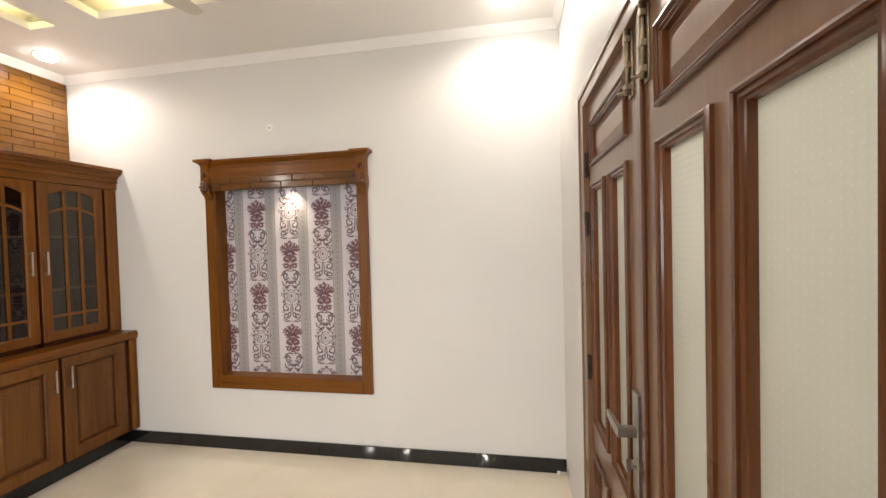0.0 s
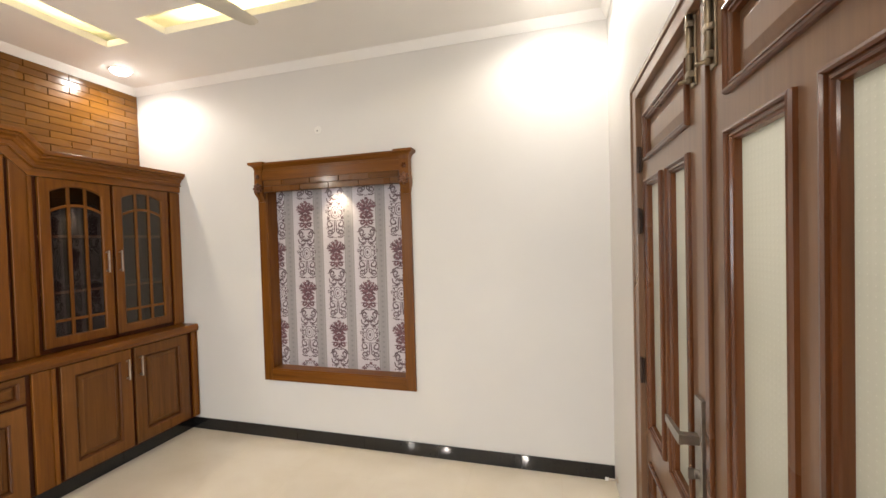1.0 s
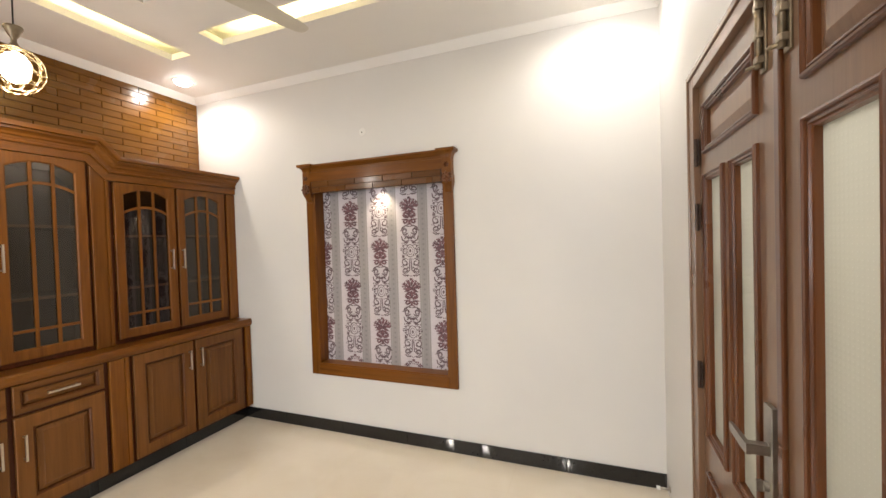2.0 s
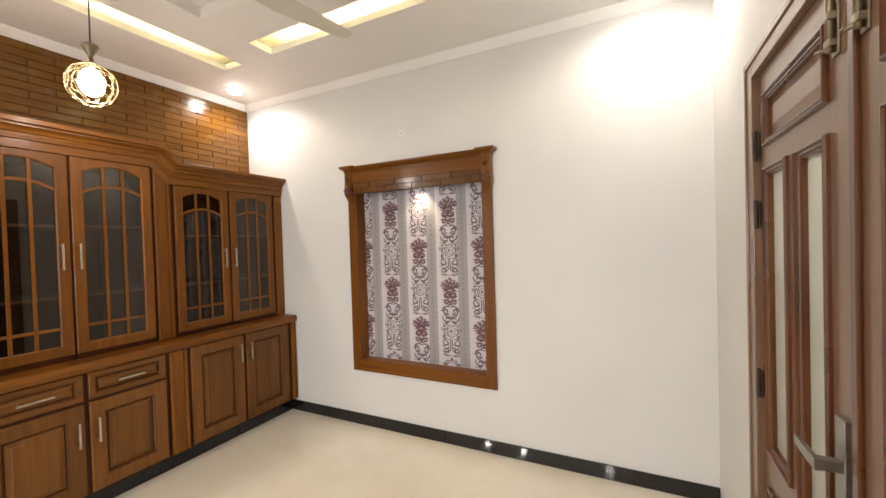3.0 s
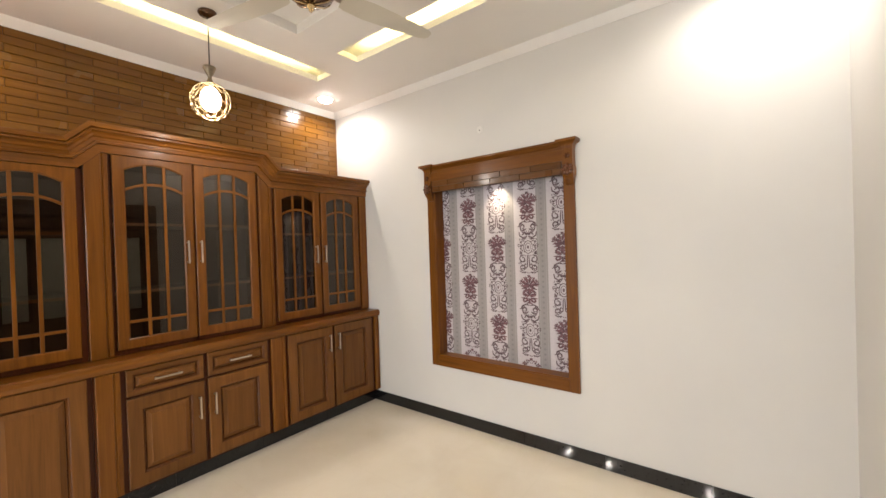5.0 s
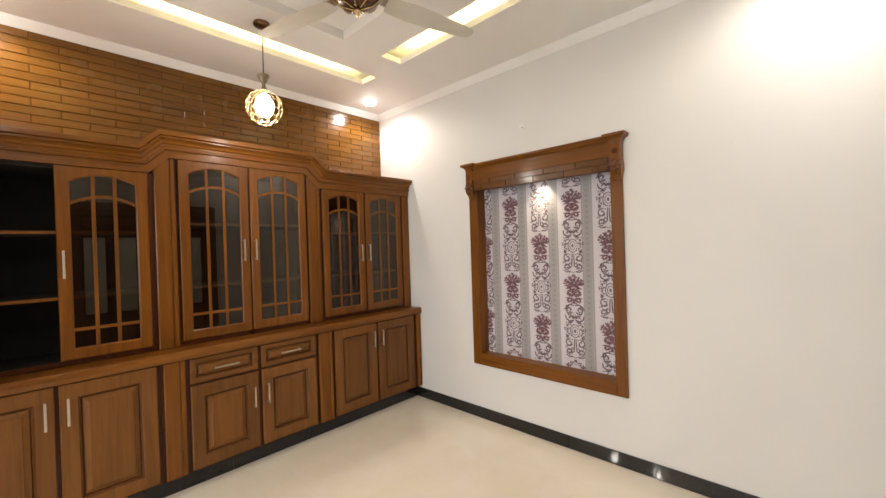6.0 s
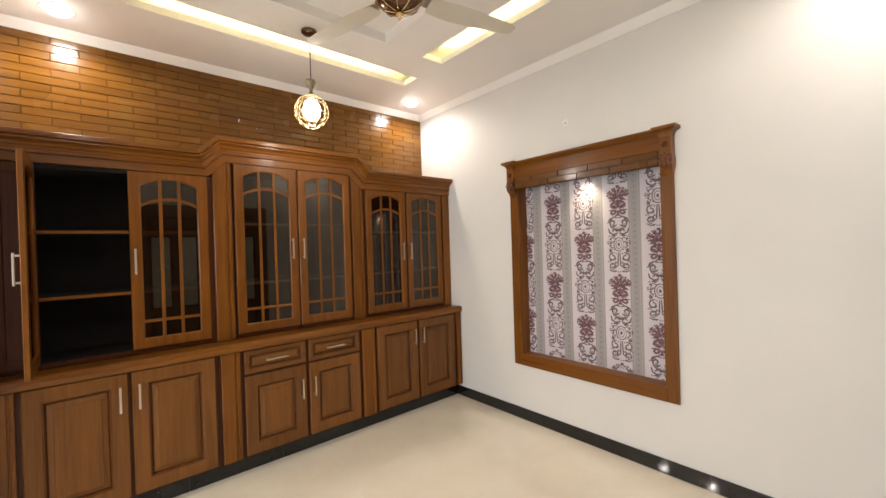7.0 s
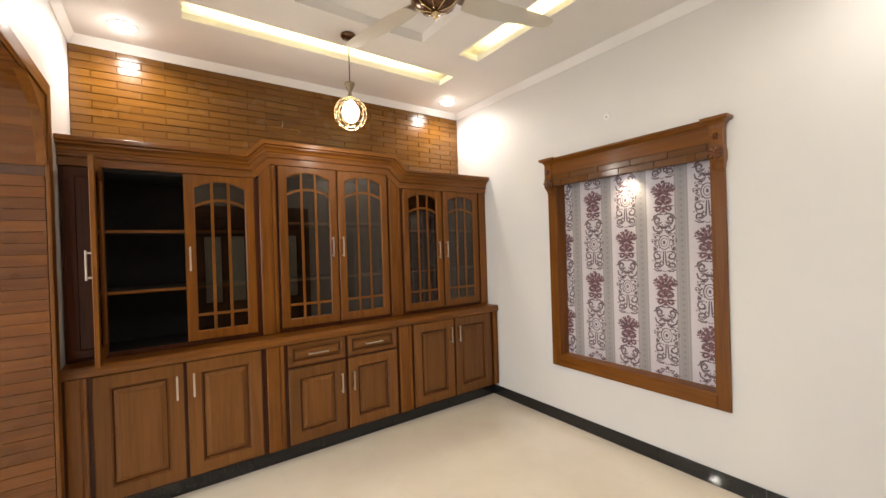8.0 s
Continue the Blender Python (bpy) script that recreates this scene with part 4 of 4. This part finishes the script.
# lever handle on its long plate
lever = part("handle_plate", solid(DX - 0.013, DX - 0.0005, 1.158, 1.206, 0.875, 1.165, bevel=0.002), SATIN, leaf, "steel handle plate")
bm = bmesh.new()
box(bm, DX - 0.058, DX - 0.013, 1.166, 1.190, 1.043, 1.069, bevel=0.002)
loft(bm, [[(DX - 0.058 - w, y, 1.056 - h), (DX - 0.058 + w, y, 1.056 - h), (DX - 0.058 + w, y, 1.056 + h), (DX - 0.058 - w, y, 1.056 + h)] for y, w, h in ((1.164, 0.005, 0.013), (1.20, 0.006, 0.013), (1.27, 0.005, 0.012), (1.30, 0.004, 0.010))], True, True)
part("lever", bm, SATIN, lever)
bm = bmesh.new()
rod(bm, [(DX - 0.013, 1.182, 0.96), (DX - 0.024, 1.182, 0.96)], 0.012, 12)
box(bm, DX - 0.038, DX - 0.024, 1.179, 1.185, 0.946, 0.974)
part("thumb_turn", bm, SATIN, lever)


def tower_bolt(leaf, y, z0, z1):
    bolt = part("bolt", solid(DX - 0.006, DX - 0.0005, y - 0.016, y + 0.016, z0, z1, bevel=0.0015), BRASS, leaf, "antique brass tower bolt")
    part("rod", rod(bmesh.new(), [(DX - 0.014, y, z0 + 0.01), (DX - 0.014, y, z1 + 0.03)], 0.008, 10), BRASS, bolt, smooth=True)
    for z in (z0 + 0.03, (z0 + z1) / 2, z1 - 0.02):
        part("staple", solid(DX - 0.022, DX - 0.005, y - 0.013, y + 0.013, z - 0.009, z + 0.009, bevel=0.003), BRASS, bolt)
    part("knob", rod(bmesh.new(), [(DX - 0.016, y, z0 + 0.018), (DX - 0.027, y + 0.012, z0 + 0.018), (DX - 0.033, y + 0.02, z0 + 0.018)], 0.005, 10), BRASS, bolt, smooth=True)


tower_bolt(leaf, 1.205, 1.99, 2.172)
leaf2 = door_leaf(DY0, MEET - 0.002, [(0.428, 0.687), (0.759, 1.004)], "shut brown wooden door leaf with wide obscured glass panes")
tower_bolt(leaf2, 1.074, 1.985, 2.172)
for z in (1.92, 1.66, 1.02, 0.35):
    bm = rod(bmesh.new(), [(DX - 0.014, DY1 + 0.001, z - 0.055), (DX - 0.014, DY1 + 0.001, z + 0.055)], 0.007, 10)
    box(bm, DX - 0.010, DX - 0.006, DY1 - 0.02, DY1 + 0.003, z - 0.05, z + 0.05)
    part("hinge", bm, IRON, leaf, "dark metal butt hinge", smooth=False)

# door stop by the corner
stop = empty("door_stop", (XE, 2.62, 0.075), "small steel door stop on the wall by the skirting", "door stop")
part("stem", rod(bmesh.new(), [(XE - 0.001, 2.62, 0.075), (XE - 0.055, 2.62, 0.075)], 0.007, 12), CHROME, stop, smooth=True)
part("buffer", rod(bmesh.new(), [(XE - 0.0555, 2.62, 0.075), (XE - 0.075, 2.62, 0.075)], 0.011, 14), PLASTIC, stop, "white rubber buffer", smooth=True)
part("base", rod(bmesh.new(), [(XE - 0.001, 2.62, 0.075), (XE - 0.008, 2.62, 0.075)], 0.017, 14), CHROME, stop)

# ---- archway lining ----
archway = empty("archway", (AX0, YS, 0), "wood-lined archway with curved upper corners and plank reveals", "archway", kind="structure")
TRX = -2.997
TRZ = 2.47
part("trim_post", solid(TRX, AX0 - 0.002, YS, YS + 0.018, 0, TRZ, bevel=0.004), WOOD_V, archway)
part("trim_post", solid(AX1 + 0.002, AX1 + 0.08, YS, YS + 0.018, 0, TRZ, bevel=0.004), WOOD_V, archway)
part("trim_head", solid(AX0 - 0.001, AX1 + 0.001, YS, YS + 0.018, AZ + 0.002, TRZ, bevel=0.004), WOOD_X, archway)
RAD, SPR = 0.36, 2.03
for xa in (AX0 - 0.0196, AX1 + 0.0190):
    part("backing", solid(xa, xa + 0.0006, YS - T + 0.001, YS - 0.001, 0.001, AZ + 0.001), JOINT, archway)
for s, xe in ((1, AX0), (-1, AX1)):
    # curved corner board, front and back closed
    arc = [(xe + s * RAD * (1 - (1 - 0.035 * abs(math.sin(radians(4 * a)))) * math.cos(radians(a))), SPR + RAD * (1 - 0.035 * abs(math.sin(radians(4 * a)))) * math.sin(radians(a))) for a in range(0, 91, 5)]
    ring = arc + [(xe, AZ)]
    bm = loft(bmesh.new(), [[(x, y, z) for x, z in ring] for y in (YS + 0.010, YS - 0.03)], True, True)
    part("corner_board", bm, WOOD_V, archway)
    bm = loft(bmesh.new(), [[(x, y, z) for x, z in ring] for y in (YS - T - 0.01, YS - T + 0.03)], True, True)
    part("corner_board", bm, WOOD_V, archway)

# ---- pendant ----
QX, QY, HP = -2.607, 1.033, 3.0
pend = empty("pendant_lamp", (QX, QY, HP), "gold wire globe pendant lamp with a glowing bulb", "pendant lamp")
part("canopy", lathe(bmesh.new(), QX, QY, [(0.05, HP - 0.001), (0.052, HP - 0.012), (0.044, HP - 0.022), (0.01, HP - 0.026)]), BRONZE, pend, smooth=True)
part("cord", rod(bmesh.new(), [(QX, QY, HP - 0.026), (QX + 0.002, QY, 2.83), (QX, QY, 2.672)], 0.0035, 8), INSIDE, pend, "thin dark cord", smooth=True)
part("cup", lathe(bmesh.new(), QX, QY, [(0.012, 2.674), (0.034, 2.672), (0.036, 2.664), (0.020, 2.63), (0.011, 2.615), (0.011, 2.60), (0.018, 2.585), (0.026, 2.572)]), BRASS, pend, smooth=True)
GC, GR = Vector((QX, QY, 2.468)), 0.108
cage = part("cage", rod(bmesh.new(), [(QX + 0.03 * math.cos(2 * math.pi * k / 20), QY + 0.03 * math.sin(2 * math.pi * k / 20), 2.571) for k in range(20)], 0.0025, 6, closed=True), GOLD, pend, "cage of gold wire rings", smooth=True)
for lat, count in ((62, 7), (32, 12), (4, 14), (-26, 12), (-55, 8)):
    for i in range(count):
        lon = 2 * math.pi * (i + (0.5 if lat % 60 else 0)) / count
        nrm = Vector((math.cos(radians(lat)) * math.cos(lon), math.cos(radians(lat)) * math.sin(lon), math.sin(radians(lat))))
        e1 = nrm.cross(Vector((0, 0, 1))).normalized()
        e2 = nrm.cross(e1)
        rr = 0.029
        pts = [(GC + GR * (nrm + (e1 * math.cos(a) + e2 * math.sin(a)) * rr / GR).normalized()) for a in [2 * math.pi * k / 14 for k in range(14)]]
        part("ring", rod(bmesh.new(), pts, 0.0018, 5, closed=True), GOLD, cage, smooth=True)
bm = lathe(bmesh.new(), QX, QY, [(0.012, 2.552), (0.034, 2.538), (0.050, 2.512), (0.056, 2.478), (0.050, 2.444), (0.032, 2.418), (0.006, 2.406)])
part("bulb", bm, BULB, pend, "glowing white bulb", smooth=True)
pend.location, pend.scale = (-2.687, 1.066, H), (1.032, 1.032, 1.032)
lamp("pendant_light", "POINT", pose(-2.687, 1.066, 2.375), BULB_POWER, WARM, size=0.05)

# ---- ceiling fan ----
FX, FYC = -1.70, 1.12
HF = H + SINK
fan = empty("ceiling_fan", (FX, FYC, HF), "cream three-blade ceiling fan with a bronze motor, at rest", "ceiling fan")
part("canopy", lathe(bmesh.new(), FX, FYC, [(0.07, HF - 0.001), (0.07, HF - 0.03), (0.03, HF - 0.07), (0.014, HF - 0.08)]), BRONZE, fan, smooth=True)
part("rod", lathe(bmesh.new(), FX, FYC, [(0.012, HF - 0.07), (0.012, 2.851)], 14), CREAM, fan, smooth=True)
motor = part("motor", lathe(bmesh.new(), FX, FYC, [(0.03, 2.866), (0.07, 2.853), (0.115, 2.831), (0.125, 2.806), (0.122, 2.791), (0.105, 2.766), (0.075, 2.743), (0.03, 2.731), (0.008, 2.729)], 36), BRONZE, fan, "dark bronze motor dome", smooth=True)
part("band", lathe(bmesh.new(), FX, FYC, [(0.118, 2.817), (0.133, 2.813), (0.135, 2.803), (0.124, 2.793)], 36), CHROME, motor, "bright metal band", smooth=True)
bm = bmesh.new()
for i in range(8):
    a = 2 * math.pi * i / 8
    rod(bm, [(FX + r * math.cos(a), FYC + r * math.sin(a), z) for r, z in ((0.122, 2.789), (0.106, 2.763), (0.076, 2.739), (0.03, 2.727), (0.01, 2.725))], 0.0028, 6)
part("ribs", bm, GOLD, motor, "gold ribs over the dome", smooth=True)
part("finial", lathe(bmesh.new(), FX, FYC, [(0.006, 2.729), (0.016, 2.723), (0.018, 2.714), (0.009, 2.703), (0.011, 2.695), (0.003, 2.685)], 14), GOLD, motor, "gold finial", smooth=True)
for k in range(3):
    ang = radians(75.7 + 120 * k)
    d, s = Vector((math.cos(ang), math.sin(ang), 0)), Vector((-math.sin(ang), math.cos(ang), 0))
    o = Vector((FX, FYC, 2.796))
    rows = []
    for r, w in ((0.16, 0.045), (0.19, 0.057), (0.30, 0.070), (0.45, 0.064), (0.58, 0.054), (0.66, 0.045), (0.69, 0.033), (0.702, 0.014)):
        tilt = -0.13 * (1 - 0.4 * (r - 0.16) / 0.54)
        ring = []
        for u, v in ((-1, 0), (-0.5, 0.006), (0, 0.008), (0.5, 0.006), (1, 0), (0.5, 0.002), (0, 0.003), (-0.5, 0.002)):
            ring.append(o + d * r + s * w * u + Vector((0, 0, v + w * u * tilt - 0.02 * (r - 0.16))))
        rows.append(ring)
    blade = part("blade", loft(bmesh.new(), rows, True, True), CREAM, fan)
    bm = bmesh.new()
    loft(bm, [[o + d * r + s * w * u + Vector((0, 0, zz - w * u * 0.13)) for u, zz in ((-1, 0.01), (1, 0.01), (1, 0.016), (-1, 0.016))] for r, w in ((0.115, 0.022), (0.15, 0.03), (0.215, 0.034), (0.235, 0.015))], True, True)
    part("blade_arm", bm, CHROME, blade, "bright metal blade arm")


# ---- many pieces: wooden slips of the cladding, planks of the arch ----
random.seed(11)
ROW, LEN = 0.0525, 0.276
sizes = {}
z, row = H - 0.063 - ROW, 0
while z > CLAD_Z - 0.02:
    y = YS - 0.025 - (LEN / 2 if row % 2 else 0)
    while y < YN - 0.004:
        a, b = max(y, YS + 0.002), min(y + LEN, YN - 0.002)
        if b - a > 0.02:
            key = (round(b - a, 3), row % 3)
            if key not in sizes:
                sizes[key] = slip_mesh("slip", b - a - 0.002, ROW - 0.0022, 0.0095 + 0.0012 * (row % 3), True, SLIP)
            ob = new("slip", sizes[key])
            ob.parent = cladding
            ob.location = (XW + 0.0062, a + 0.0015, z + 0.002)
            ob.rotation_euler = (0, radians(random.uniform(-0.5, 0.5)), 0)
        y += LEN
    z -= ROW
    row += 1

# planks line the reveals and the arch's underside
PL = 0.058
for s, xe in ((1, AX0), (-1, AX1)):
    z = 0.002
    plank = bpy.data.meshes.new("plank")
    bm = solid(-0.009, 0.009, -T / 2 + 0.002, T / 2 - 0.002, 0.001, PL - 0.0008, bevel=0.0018)
    bm.to_mesh(plank)
    bm.free()
    plank.materials.append(PLANK)
    while z < SPR - PL:
        ob = new("plank", plank)
        ob.parent = archway
        ob.location = Vector((xe - s * 0.0095, YS - T / 2, z)) - archway.location
        ob.rotation_euler = (0, radians(random.uniform(-0.8, 0.8)), 0)
        z += PL
    for i in range(12):
        a = radians(90 * (i + 0.5) / 12)
        ob = new("plank", plank)
        ob.parent = archway
        ob.location = Vector((xe + s * (RAD - RAD * math.cos(a)), YS - T / 2, SPR + RAD * math.sin(a))) - archway.location + Vector((-s * 0.0095 * math.cos(a), 0, 0.0095 * math.sin(a)))
        ob.rotation_euler = (0, s * a, 0)
        ob.location -= Vector((math.sin(s * a), 0, math.cos(s * a))) * PL / 2 * 1.0
soffit = AX0 + RAD
plank = bpy.data.meshes.new("plank")
bm = solid(0.001, PL - 0.002, -T / 2 + 0.002, T / 2 - 0.002, 0.0, 0.018, bevel=0.003)
bm.to_mesh(plank)
bm.free()
plank.materials.append(PLANK)
x = soffit
while x < AX1 - RAD:
    ob = new("plank", plank)
    ob.parent = archway
    ob.location = Vector((x, YS - T / 2, AZ + 0.0005)) - archway.location
    x += PL
